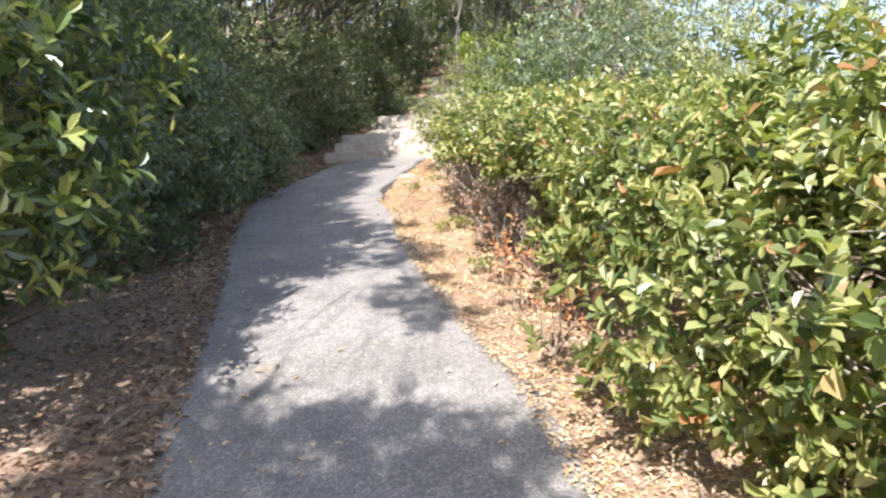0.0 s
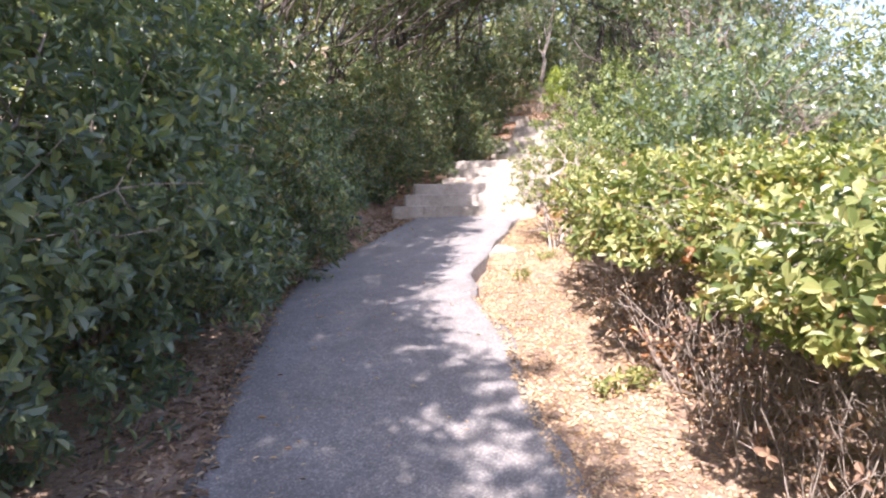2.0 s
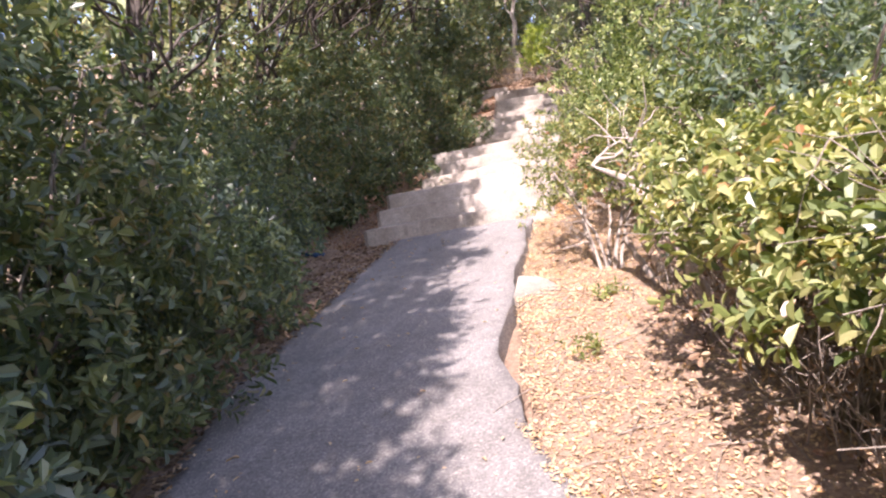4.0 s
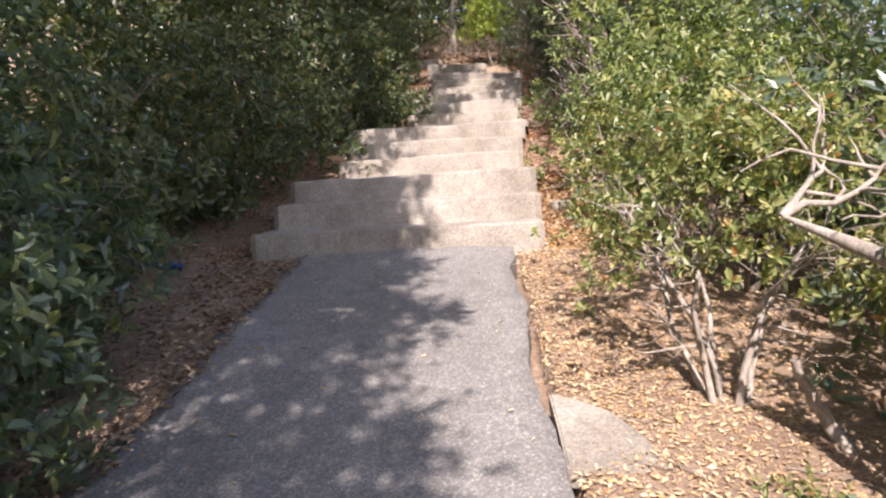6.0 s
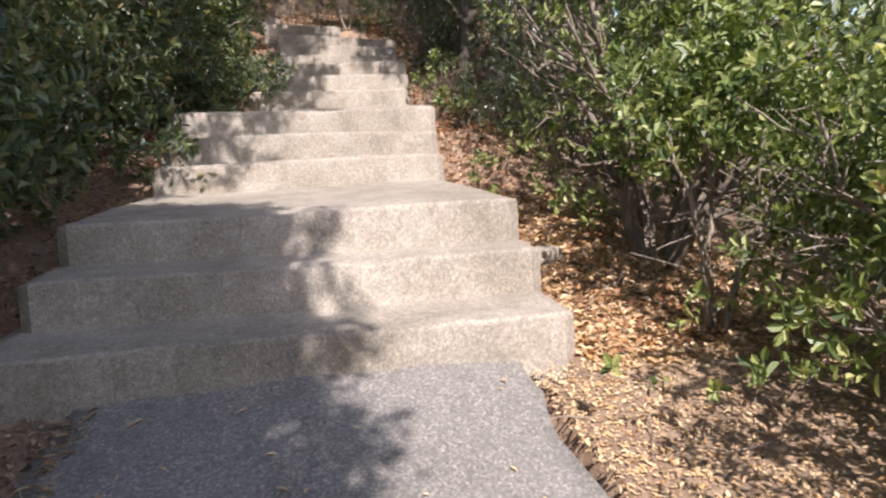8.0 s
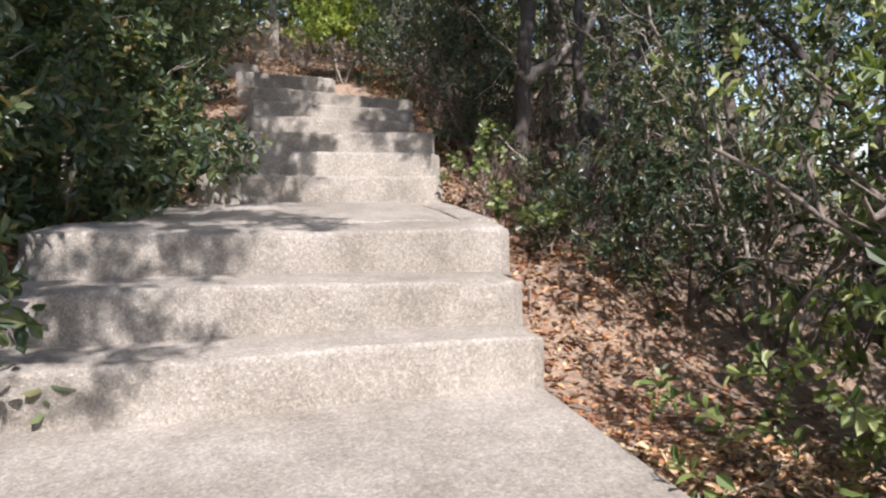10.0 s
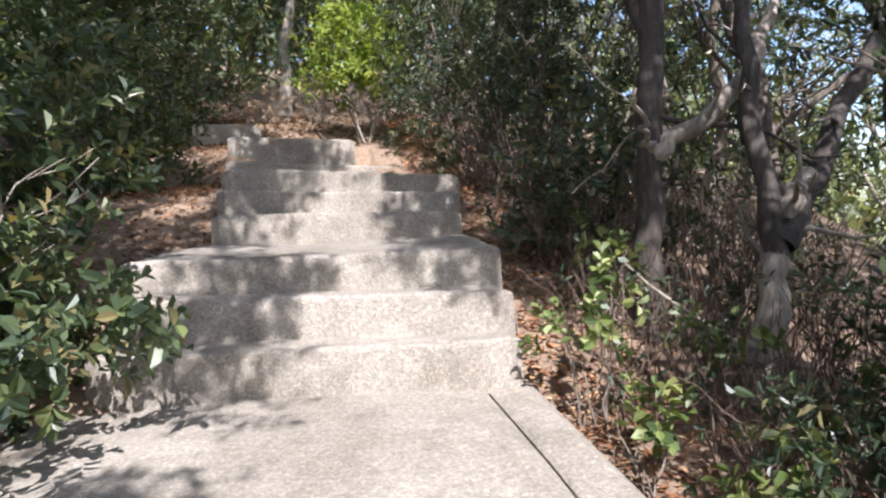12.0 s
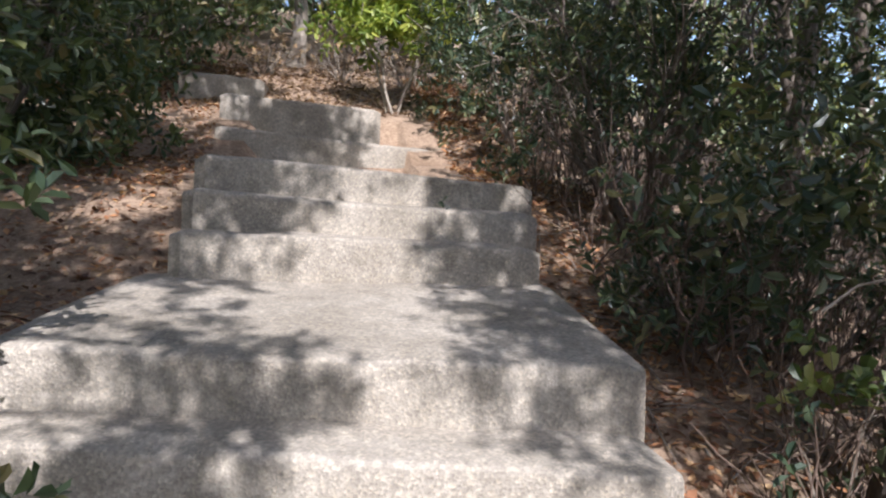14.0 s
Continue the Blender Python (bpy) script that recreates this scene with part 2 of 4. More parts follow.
# ---- path and steps ----
def path_slab():
    rng = np.random.default_rng(3)
    ys = np.concatenate([np.arange(-40, -14, 1.0), np.arange(-14, 0.12, 0.1)])
    m = 19
    rows = []
    for y in ys:
        l = np.interp(y, EDGE_Y, EDGE_L) + 0.025 * math.sin(5.1 * y) + rng.normal(0, 0.008)
        r = np.interp(y, EDGE_Y, EDGE_R) + 0.02 * math.sin(4.3 * y + 1) + rng.normal(0, 0.008)
        z = float(np.interp(y, PY, PZ)) + 0.025
        top = [(l + (r - l) * k / (m - 1), y, z + 0.012 * math.sin(math.pi * k / (m - 1)) + 0.005 * math.sin(3 * y + k)) for k in range(m)]
        rows.append([(l - 0.01, y, z - 0.2), (l - 0.004, y, z - 0.02)] + top + [(r + 0.004, y, z - 0.02), (r + 0.01, y, z - 0.2)])
    v = np.array(rows)
    n = v.shape[1]
    i, j = np.meshgrid(np.arange(len(ys) - 1), np.arange(n - 1), indexing="ij")
    a = i * n + j
    q = np.stack([a, a + 1, a + n + 1, a + n], -1)
    ob = part("path", mesh_of("path", v, q, True), PAVING)
    tagged(ob, "grey exposed-aggregate concrete footpath climbing between the bushes", "path", kind="structure")


path_slab()


def tread(name, x0, x1, front, skew, back0, back1, z, drop, rise_back=0.0, seed=0, taper=(0, 0), r=0.022, tilt=0.0):
    """One concrete step or landing: its front edge runs along y = front + skew * x with a rounded, worn nosing; it reaches back to back0 (at x0) and back1 (at x1),
    rising rise_back on the way, and its riser goes down by drop."""
    rng = np.random.default_rng(seed)
    nx = max(12, int((x1 - x0) / 0.05))
    rows = []
    ph = rng.uniform(0, 6, 6)
    for k in range(nx + 1):
        f = k / nx
        x = x0 + (x1 - x0) * f
        end = min(f, 1 - f) * (x1 - x0)
        rnd = 0.03 * max(0, 1 - end / 0.04) ** 2
        yf = front + skew * x + 0.012 * math.sin(3.1 * x + ph[0]) + 0.006 * math.sin(11 * x + ph[1]) + rng.normal(0, 0.0025) + rnd
        chip = max(0.0, math.sin(7.3 * x + ph[2]) * math.sin(3.7 * x + ph[3]) - 0.62) * 0.06
        yb = back0 + (back1 - back0) * f
        zt = z + tilt * (x - x0) + 0.008 * math.sin(2.3 * x + ph[4]) - rnd * 0.5 + rng.normal(0, 0.0015)
        bx0, bx1 = x0 + taper[0], x1 + taper[1]
        xb = bx0 + (bx1 - bx0) * f
        col = []
        for g in (1.0, 0.66, 0.33, 0.12):
            col.append((x + (xb - x) * g, yf + r + (yb - yf - r) * g, zt + rise_back * g + 0.004 * math.sin(9 * x + 14 * g)))
        for a in (90, 60, 30, 0):
            c, s = math.cos(radians(a)), math.sin(radians(a))
            col.append((x, yf + r * (1 - c) + chip * 0.6, zt - r * (1 - s) - chip))
        for g in (0.35, 0.7, 1.0):
            col.append((x, yf + chip * 0.3 * (1 - g) - 0.02 * g, zt - r - (drop - r) * g))
        rows.append(col)
    v = np.array(rows)
    n = v.shape[1]
    i, j = np.meshgrid(np.arange(nx), np.arange(n - 1), indexing="ij")
    a = i * n + j
    q = list(np.stack([a, a + 1, a + n + 1, a + n], -1).reshape(-1, 4))
    verts = list(v.reshape(-1, 3))
    # side cheeks down to the soil
    for k, flip in ((0, False), (nx, True)):
        start = len(verts)
        for p in v[k]:
            verts.append((p[0], p[1], v[k][-1][2] - 0.12))
        for j in range(n - 1):
            f4 = [k * n + j, start + j, start + j + 1, k * n + j + 1]
            q.append(f4[::-1] if flip else f4)
    me = mesh_of(name, np.array(verts), np.array(q), False)
    return me


def flight(label, steps):
    base = new("stair_flight")
    tagged(base, label, "stairs", "concrete stair flights", "structure")
    for k, s in enumerate(steps):
        name = "landing" if s.pop("landing", False) else "border_strip" if s.pop("border", False) else "step"
        part(name, tread(name, seed=len(bpy.data.meshes) + k, **s), CONCRETE, base)


flight("first flight of worn concrete steps with a landing", [
    dict(x0=-1.22, x1=1.04, front=0.06, skew=0.0, back0=0.75, back1=0.75, z=0.195, drop=0.30),
    dict(x0=-1.15, x1=1.06, front=0.47, skew=0.01, back0=1.1, back1=1.1, z=0.392, drop=0.22),
    dict(x0=-1.10, x1=1.05, front=0.80, skew=-0.03, back0=2.75, back1=2.75, z=0.592, drop=0.22, rise_back=0.015, taper=(0.10, 0.0), landing=True)])
flight("second flight of worn concrete steps with a landing", [
    dict(x0=-1.00, x1=1.06, front=2.50, skew=0.02, back0=3.1, back1=3.1, z=0.797, drop=0.26),
    dict(x0=-0.98, x1=1.08, front=2.84, skew=-0.02, back0=3.5, back1=3.5, z=0.985, drop=0.22),
    dict(x0=-0.98, x1=1.14, front=3.22, skew=-0.06, back0=3.60, back1=3.50, z=1.180, drop=0.22, rise_back=0.02, taper=(0.06, 0.02)),
    dict(x0=-0.92, x1=1.040, front=3.57, skew=-0.06, back0=5.1, back1=5.0, z=1.202, drop=0.02, rise_back=0.085, taper=(0.42, 0.0), landing=True, r=0.004),
    dict(x0=1.0435, x1=1.20, front=3.57, skew=-0.06, back0=5.0, back1=5.0, z=1.204, drop=0.08, rise_back=0.085, taper=(0.0, 0.03), r=0.004, border=True)])
flight("third flight of worn concrete steps with a landing", [
    dict(x0=-0.44, x1=1.19, front=4.84, skew=-0.12, back0=5.5, back1=5.3, z=1.462, drop=0.26),
    dict(x0=-0.43, x1=1.22, front=5.08, skew=-0.14, back0=5.8, back1=5.6, z=1.630, drop=0.20),
    dict(x0=-0.43, x1=1.24, front=5.32, skew=-0.14, back0=6.5, back1=6.5, z=1.795, drop=0.20, rise_back=0.05, taper=(0.15, 0.12), landing=True)])
flight("fourth flight of worn concrete steps with a landing", [
    dict(x0=-0.17, x1=1.30, front=6.26, skew=-0.02, back0=6.8, back1=6.8, z=2.005, drop=0.22, tilt=-0.018),
    dict(x0=-0.16, x1=1.34, front=6.45, skew=-0.02, back0=7.0, back1=7.0, z=2.165, drop=0.20, tilt=-0.034),
    dict(x0=-0.15, x1=1.38, front=6.66, skew=0.0, back0=8.7, back1=8.7, z=2.305, drop=0.20, tilt=-0.04, rise_back=0.04, taper=(-0.1, -0.3), landing=True)])
flight("top pair of worn concrete steps below the trail", [
    dict(x0=-0.36, x1=1.20, front=8.55, skew=0.0, back0=9.2, back1=9.2, z=2.56, drop=0.30, tilt=-0.055),
    dict(x0=-0.38, x1=0.82, front=8.88, skew=-0.04, back0=9.6, back1=9.6, z=2.835, drop=0.30, tilt=-0.065),
    dict(x0=-0.80, x1=-0.12, front=9.62, skew=0.10, back0=10.2, back1=10.2, z=3.05, drop=0.30, tilt=-0.03)])


# ---- plants ----
def crown_points(rng, n, radii, p, lump, low, shell):
    """Points in the outer part of a lumpy rounded crown, in its own frame (centre 0), and the way out of it."""
    d = unit(rng.normal(0, 1, (n, 3)))
    d[:, 2] = np.where(d[:, 2] < low, -d[:, 2] * 0.9, d[:, 2])
    d = unit(d)
    s = 1 / (np.abs(d) ** p).sum(1) ** (1 / p)
    ph = rng.uniform(0, 6.28, (5, 3))
    fr = rng.uniform(2.0, 6.5, (5, 3))
    wob = sum(np.sin(d[:, 0] * fr[k, 0] + ph[k, 0]) * np.sin(d[:, 1] * fr[k, 1] + ph[k, 1]) * np.sin(d[:, 2] * fr[k, 2] + ph[k, 2]) for k in range(5))
    f2, p2 = rng.uniform(9, 17, (3, 3)), rng.uniform(0, 6.28, (3, 3))
    fine = sum(np.sin(d[:, 0] * f2[k, 0] + p2[k, 0]) * np.sin(d[:, 1] * f2[k, 1] + p2[k, 1]) + np.sin(d[:, 2] * f2[k, 2] + p2[k, 2]) * np.sin((d[:, 0] - d[:, 1]) * f2[k, 1]) for k in range(3))
    depth = 1 - (1 - shell) * rng.random(n) ** 1.6
    r = s * (1 + lump * wob + 0.035 * np.clip(fine, -2.2, 2.2)) * depth
    pts = d * r[:, None] * radii
    return pts, unit(d / np.asarray(radii))


def sprigs(rng, pts, out, per, leaf, ratio, spread, up):
    """Leaves set spirally along short twigs that start at pts and grow outwards and upwards."""
    n = len(pts)
    twig = unit(out * 0.8 + rng.normal(0, 0.55, (n, 3)) + [0, 0, up])
    a = unit(np.cross(twig, rng.normal(0, 1, (n, 3))))
    b = np.cross(twig, a)
    k = np.arange(per)[None, :]
    ang = k * 2.4 + rng.uniform(0, 6.28, (n, 1)) + rng.normal(0, 0.25, (n, per))
    rad = np.cos(ang)[..., None] * a[:, None] + np.sin(ang)[..., None] * b[:, None]
    along = (k / per) * spread * rng.uniform(0.7, 1.3, (n, 1))
    base = pts[:, None] + twig[:, None] * along[..., None]
    lift = 0.25 + 0.75 * (k / per)
    axis = unit(rad + twig[:, None] * lift[..., None] + rng.normal(0, 0.18, (n, per, 3)))
    normal = unit(twig[:, None] * 1.0 - rad * 0.35 + [0, 0, 0.45] + rng.normal(0, 0.22, (n, per, 3)))
    ln = leaf * rng.uniform(0.6, 1.25, (n, per)) * (1 - 0.25 * (k / per))
    return base.reshape(-1, 3), axis.reshape(-1, 3), normal.reshape(-1, 3), ln.ravel(), ln.ravel() * ratio * rng.uniform(0.85, 1.15, n * per)


COUNT = [0]


def shrub(name, label, x, y, rx, ry, h, leaves, leaf=0.055, ratio=0.42, mat=None, low=-0.5, clear=0.0, p=2.4, lump=0.10, shell=0.6, stems=7,
          stem_r=0.018, per=9, fine=True, bark=None, up=0.35, category="shrub", group="", z=None, lean=(0, 0), twigs=0):
    """A shrub: woody stems from one foot and a crown of leafy sprigs."""
    COUNT[0] += 1
    rng = np.random.default_rng(100 + COUNT[0])
    z0 = float(ground_z(x, y)) - 0.03 if z is None else z
    foot = new(name)
    foot.location = (x, y, z0)
    tagged(foot, label, category, group)
    hz = (h - clear) * 0.62
    c = np.array([lean[0], lean[1], h - hz])
    radii = np.array([rx, ry, hz])
    pts, out = crown_points(rng, max(1, leaves // per), radii, p, lump, low, shell)
    pts[:, 2] *= np.where(pts[:, 2] < 0, (h - clear - hz) / hz, 1.0)
    pts = pts + c
    gz = ground_z(x + pts[:, 0], y + pts[:, 1]) - z0
    pts[:, 2] = np.maximum(pts[:, 2], gz + 0.04)
    part("crown", leaves_mesh("crown", *sprigs(rng, pts, out, per, leaf, ratio, leaf * 1.5, up), fine=fine), mat or LEAF_DARK, foot)
    for k in range(stems):
        a = 6.28 * k / stems + rng.uniform(-0.4, 0.4)
        r0 = min(rx, ry) * rng.uniform(0.02, 0.16)
        top = c + radii * np.array([math.cos(a) * 0.72, math.sin(a) * 0.72, rng.uniform(-0.2, 0.7)])
        st = limb(rng, (r0 * math.cos(a), r0 * math.sin(a), 0), top, stem_r * rng.uniform(0.8, 1.4), stem_r * 0.35, 8, 0.07, 0.05)
        paths = [st]
        for j in range(4 + twigs):
            i = rng.integers(2, 8)
            tip = st[0][i] + radii * np.array([math.cos(a + rng.uniform(-1.2, 1.2)), math.sin(a + rng.uniform(-1.2, 1.2)), rng.uniform(-0.1, 1.0)]) * rng.uniform(0.25, 0.5)
            tw = limb(rng, st[0][i], tip, st[1][i] * 0.6, stem_r * 0.15, 5, 0.09)
            paths.append(tw)
            for g in range(2 if twigs else 0):
                q = tw[0][rng.integers(1, 4)]
                paths.append(limb(rng, q, q + (tip - q) * 0.5 + rng.normal(0, 0.1, 3), stem_r * 0.22, stem_r * 0.1, 4, 0.1))
        part("stem", tubes_mesh("stem", paths, 5), bark or TWIG, foot)
    return foot


def thicket(label, x, y, r, h, n, leaves, mat, bark, leaf=0.045, group="", ratio=0.5):
    """A dry thicket: many thin upright stems that fork near the top, with a few leaves on them."""
    COUNT[0] += 1
    rng = np.random.default_rng(700 + COUNT[0])
    z0 = float(ground_z(x, y))
    foot = new("thicket_shrub")
    foot.location = (x, y, z0)
    tagged(foot, label, "shrub", group)
    clumps, tips = [[], [], []], []
    for k in range(n):
        a, d = rng.uniform(0, 6.28), r * rng.random() ** 0.6
        p = np.array([d * math.cos(a), d * math.sin(a), 0.0])
        p[2] = float(ground_z(x + p[0], y + p[1])) - z0 - 0.02
        q = p + np.array([rng.normal(0, 0.32), rng.normal(0, 0.32), 1.0]) * h * rng.uniform(0.45, 1.1)
        th = rng.uniform(0.0025, 0.006)
        st = limb(rng, p, q, th, th * 0.4, 6, 0.09)
        clumps[k % 3].append(st)
        for g in range(2):
            b = st[0][rng.integers(2, 5)]
            e = b + rng.normal(0, 0.09, 3) + [0, 0, 0.12 * h + 0.05]
            clumps[k % 3].append(limb(rng, b, e, th * 0.6, th * 0.25, 4, 0.1))
            tips.append(e)
        tips.append(q)
    for c in clumps:
        part("stem", tubes_mesh("stem", c, 4), bark, foot)
    if leaves:
        t = np.array(tips)[rng.integers(0, len(tips), max(1, leaves // 5))]
        t = t - np.abs(rng.normal(0, 1, (len(t), 1))) * [0, 0, 0.25 * h]
        t[:, 2] = np.maximum(t[:, 2], ground_z(x + t[:, 0], y + t[:, 1]) - z0 + 0.02)
        part("foliage", leaves_mesh("foliage", *sprigs(rng, t, unit(rng.normal(0, 1, t.shape)), 5, leaf, ratio, leaf * 1.4, 0.3)), mat, foot)
    return foot


def tree(name, label, x, y, h, trunk_r, crowns, leaves, leaf, mat, bark, lean=(0, 0), limbs=6, ratio=0.4, per=9, fine=False, split=0.35, category="tree", group="", ends=None):
    """A tree: tapered trunk, limbs, and a crown of several leafy clumps, given as (dx, dy, height, radius)."""
    COUNT[0] += 1
    rng = np.random.default_rng(400 + COUNT[0])
    z0 = float(ground_z(x, y)) - 0.05
    foot = new(name)
    foot.location = (x, y, z0)
    tagged(foot, label, category, group)
    top = np.array([lean[0], lean[1], h * 0.8])
    trunk = limb(rng, (0, 0, 0), top, trunk_r, trunk_r * 0.35, 12, 0.05)
    trunk[1][0] *= 1.35
    part("trunk", tubes_mesh("trunk", [trunk], 10), bark, foot)
    bases = []
    for dx, dy, hh, rr in crowns:
        c = np.array([dx, dy, hh])
        i = int(np.clip(round(11 * (split + 0.5 * rng.random())), 2, 10))
        arm = limb(rng, trunk[0][i], c, trunk[1][i] * 0.5, trunk_r * 0.1, 10, 0.17, 0.06)
        arms = [arm]
        for j in range(limbs):
            arms.append(limb(rng, arm[0][rng.integers(3, 8)], c + unit(rng.normal(0, 1, 3)) * rr * 0.8, trunk_r * 0.16, trunk_r * 0.04, 6, 0.15))
        part("limb", tubes_mesh("limb", arms, 5), bark, foot)
        pts, out = crown_points(rng, max(1, int(leaves * rr ** 2 / sum(k[3] ** 2 for k in crowns) / per)), np.array([rr, rr, rr * 0.75]), 2.0, 0.16, -0.9, 0.3)
        bases.append(sprigs(rng, pts + c, out, per, leaf, ratio, leaf * 1.4, 0.2))
    part("crown", leaves_mesh("crown", *[np.concatenate(a) for a in zip(*bases)], fine=fine), mat, foot)
    return foot


# bushes that wall the path on the uphill side
UP = "dark green glossy-leaved evergreen bush crowding the path"
for k, (x, y, rx, ry, h, n) in enumerate([(-0.62, -9.8, 1.15, 1.15, 2.9, 26000), (-0.95, -8.1, 1.2, 1.1, 2.7, 32000), (-1.18, -6.5, 1.15, 1.05, 2.9, 34000),
                           (-1.55, -4.95, 1.1, 1.05, 2.4, 30000), (-1.85, -3.5, 1.05, 0.95, 1.6, 20000), (-2.2, -2.1, 1.0, 0.95, 1.45, 18000),
                           (-2.4, -0.45, 0.95, 0.9, 1.9, 15000), (-2.15, 0.75, 0.5, 0.6, 1.2, 7000), (-2.25, 1.3, 1.05, 1.1, 2.2, 18000), (-1.95, 3.0, 1.05, 1.05, 2.2, 18000),
                           (-1.22, 4.65, 0.86, 0.85, 1.55, 20000), (-1.45, 7.6, 0.8, 0.9, 1.3, 10000), (-1.6, 9.9, 0.9, 0.9, 1.7, 8000)]):
    shrub("evergreen_bush", UP, x, y, rx, ry, h, int(n * 0.64), leaf=(0.084, 0.076, 0.090)[k % 3], ratio=(0.46, 0.50, 0.42)[k % 3], mat=LEAF_MID if y > 0 else (LEAF_MID, LEAF_DARK, LEAF_DARK)[k % 3], low=-0.97,
          p=3.3, lump=0.19, group="bushes on the bank", twigs=1)
shrub("evergreen_bush", "sunlit glossy-leaved bush reaching out over the path edge", 0.50, -10.3, 0.80, 0.75, 2.6, 6500, leaf=0.105, ratio=0.40, mat=LEAF_SUNLIT_MIX, low=-0.9, clear=0.55, p=2.6, lump=0.22, shell=0.4, stems=6, bark=BARK_DARK, group="bushes on the bank", twigs=2)
shrub("evergreen_bush", "low dark bush at the edge of the litter", 0.30, -10.9, 0.42, 0.45, 0.75, 2200, leaf=0.09, ratio=0.42, mat=LEAF_MID, low=-0.8, clear=0.05, p=2.4, lump=0.22, shell=0.4, stems=5, bark=BARK_DARK, group="bushes on the bank", twigs=1)
# tall bushes and trees behind them
for x, y, h in [(-3.2, -13.4, 4.6), (-3.5, -11.0, 4.4), (-3.0, -8.6, 4.8), (-3.5, -6.2, 4.6), (-3.8, -3.8, 4.8), (-4.2, -1.4, 4.4), (-4.2, 1.0, 4.8), (-3.8, 3.4, 4.6), (-3.2, 5.8, 4.6), (-3.1, 8.2, 4.8), (-2.9, 10.6, 4.8)]:
    shrub("tall_bush", "tall dense evergreen bush behind the bank", x, y, 1.6, 1.6, h, 4600, leaf=0.165, mat=LEAF_MID, low=-0.9, p=2.8, lump=0.16, stems=4, stem_r=0.04, bark=BARK, fine=False, group="tall bushes behind the bank")


# added trees, boughs set sunward of each spot to cast the dappled shade
def bough(sx, sy, sz, height, r, tx, ty, lift):
    """An added leafy clump that shades the spot (sx, sy, sz), relative to a trunk at (tx, ty)."""
    d = SUN_DIR * (height * lift / SUN_DIR.z)
    return (sx + d.x - tx, sy + d.y - ty, sz + d.z - float(ground_z(tx, ty)), r)


def overhang(tx, ty, spots, h=3.8, dense=9500, lift=1.0, leaf=0.095, girth=0.08):
    crowns = [bough(*spot, tx, ty, lift) for spot in spots]
    leaves = int(dense * sum(c[3] ** 2 for c in crowns))
    tree("added_shade_tree", "added tree whose leafy boughs are placed to shade the path and steps", tx, ty, h, girth, crowns, leaves, leaf, LEAF_MID, BARK_DARK, lean=(0.3, 0.2), limbs=1, group="trees over the path")


def gz(y):
    return float(np.interp(y, PY, PZ))


BANK_Y = [-16, -14, -10.6, -8, -5.7, -3.9, 0, 3.2, 4.7, 6.2, 12]
BANK_X = [2.6, 1.9, 1.2, 0.5, -0.4, -0.9, -1.2, -1.0, -0.6, -0.4, -0.6]
SHADE_Y = [-13.5, -10.2, -9.85, -9.4, -8.6, -7.6, -6.7, -5.6, -4.9, -4.0, -2.8, -2.4, -2.0, -1.6, -1.17, -0.67, 0.0, 0.75, 1.5]
SHADE_X = [3.3, 3.0, 1.5, 1.45, 1.25, 1.52, 1.58, 1.0, 0.62, 0.58, 0.5, 0.1, 0.1, 0.25, 0.55, 0.08, 0.38, 0.07, -0.28]
SHADE_Z = {0.0: 0.1, 0.75: 0.55, 1.5: 0.6}
rng_shade = np.random.default_rng(8)
row = -13.3
while row < 1.45:
    spots = []
    top = row + 1.75
    y0 = row
    while row < min(top, 1.45):
        right = float(np.interp(row, SHADE_Y, SHADE_X))
        z = gz(row) if row < 0.1 else min(0.58, 0.1 + 0.6 * row)
        x = right - 0.36
        left = float(np.interp(row, EDGE_Y, EDGE_L)) - (0.5 if row > -2.2 or row < -10.9 else -0.12 if row > -6.0 else 0.35)
        first = True
        while x > left:
            r = 0.34 if first else 0.46
            spots.append((x, row + rng_shade.uniform(-0.1, 0.1), z, 2.9 + rng_shade.uniform(-0.25, 0.35), r * rng_shade.uniform(0.85, 1.12)))
            x -= 0.5 if first else 0.68
            first = False
        row += 0.50
    ty = y0 - (2.8 if y0 < -1.2 else 1.9)
    lift = 1.5 if y0 < -1.2 else 1.15
    overhang(float(np.interp(ty, BANK_Y, BANK_X)) - 1.9, ty, spots, h=3.5 * lift, dense=8600, lift=lift, leaf=0.105)
overhang(2.2, -15.5, [(2.3, -8.75, -1.3, 4.2, 0.24), (2.05, -8.45, -1.25, 4.3, 0.22), (2.15, -8.1, -1.2, 4.2, 0.2), (1.75, -7.6, -1.1, 4.3, 0.24), (1.98, -7.35, -1.05, 4.2, 0.22), (1.7, -7.0, -1.0, 4.2, 0.2), (1.6, -6.2, -0.9, 4.3, 0.18)], h=5.4, dense=7500, girth=0.028)
overhang(-3.2, -1.2, [(-0.75, 0.2, 0.2, 3.2, 0.68), (-0.88, 0.9, 0.55, 3.3, 0.6), (-0.75, -0.5, 0.0, 3.1, 0.66), (-1.5, 0.5, 0.4, 3.4, 0.7), (-1.45, 1.5, 0.6, 3.2, 0.55), (-1.4, 2.3, 0.8, 3.1, 0.5), (-0.4, 0.75, 0.5, 3.2, 0.36), (-0.65, 1.15, 0.6, 3.1, 0.42), (-1.5, -0.6, 0.1, 3.3, 0.6), (-1.7, -1.6, 0.0, 3.3, 0.7)], h=4.2, dense=10000, lift=1.2)
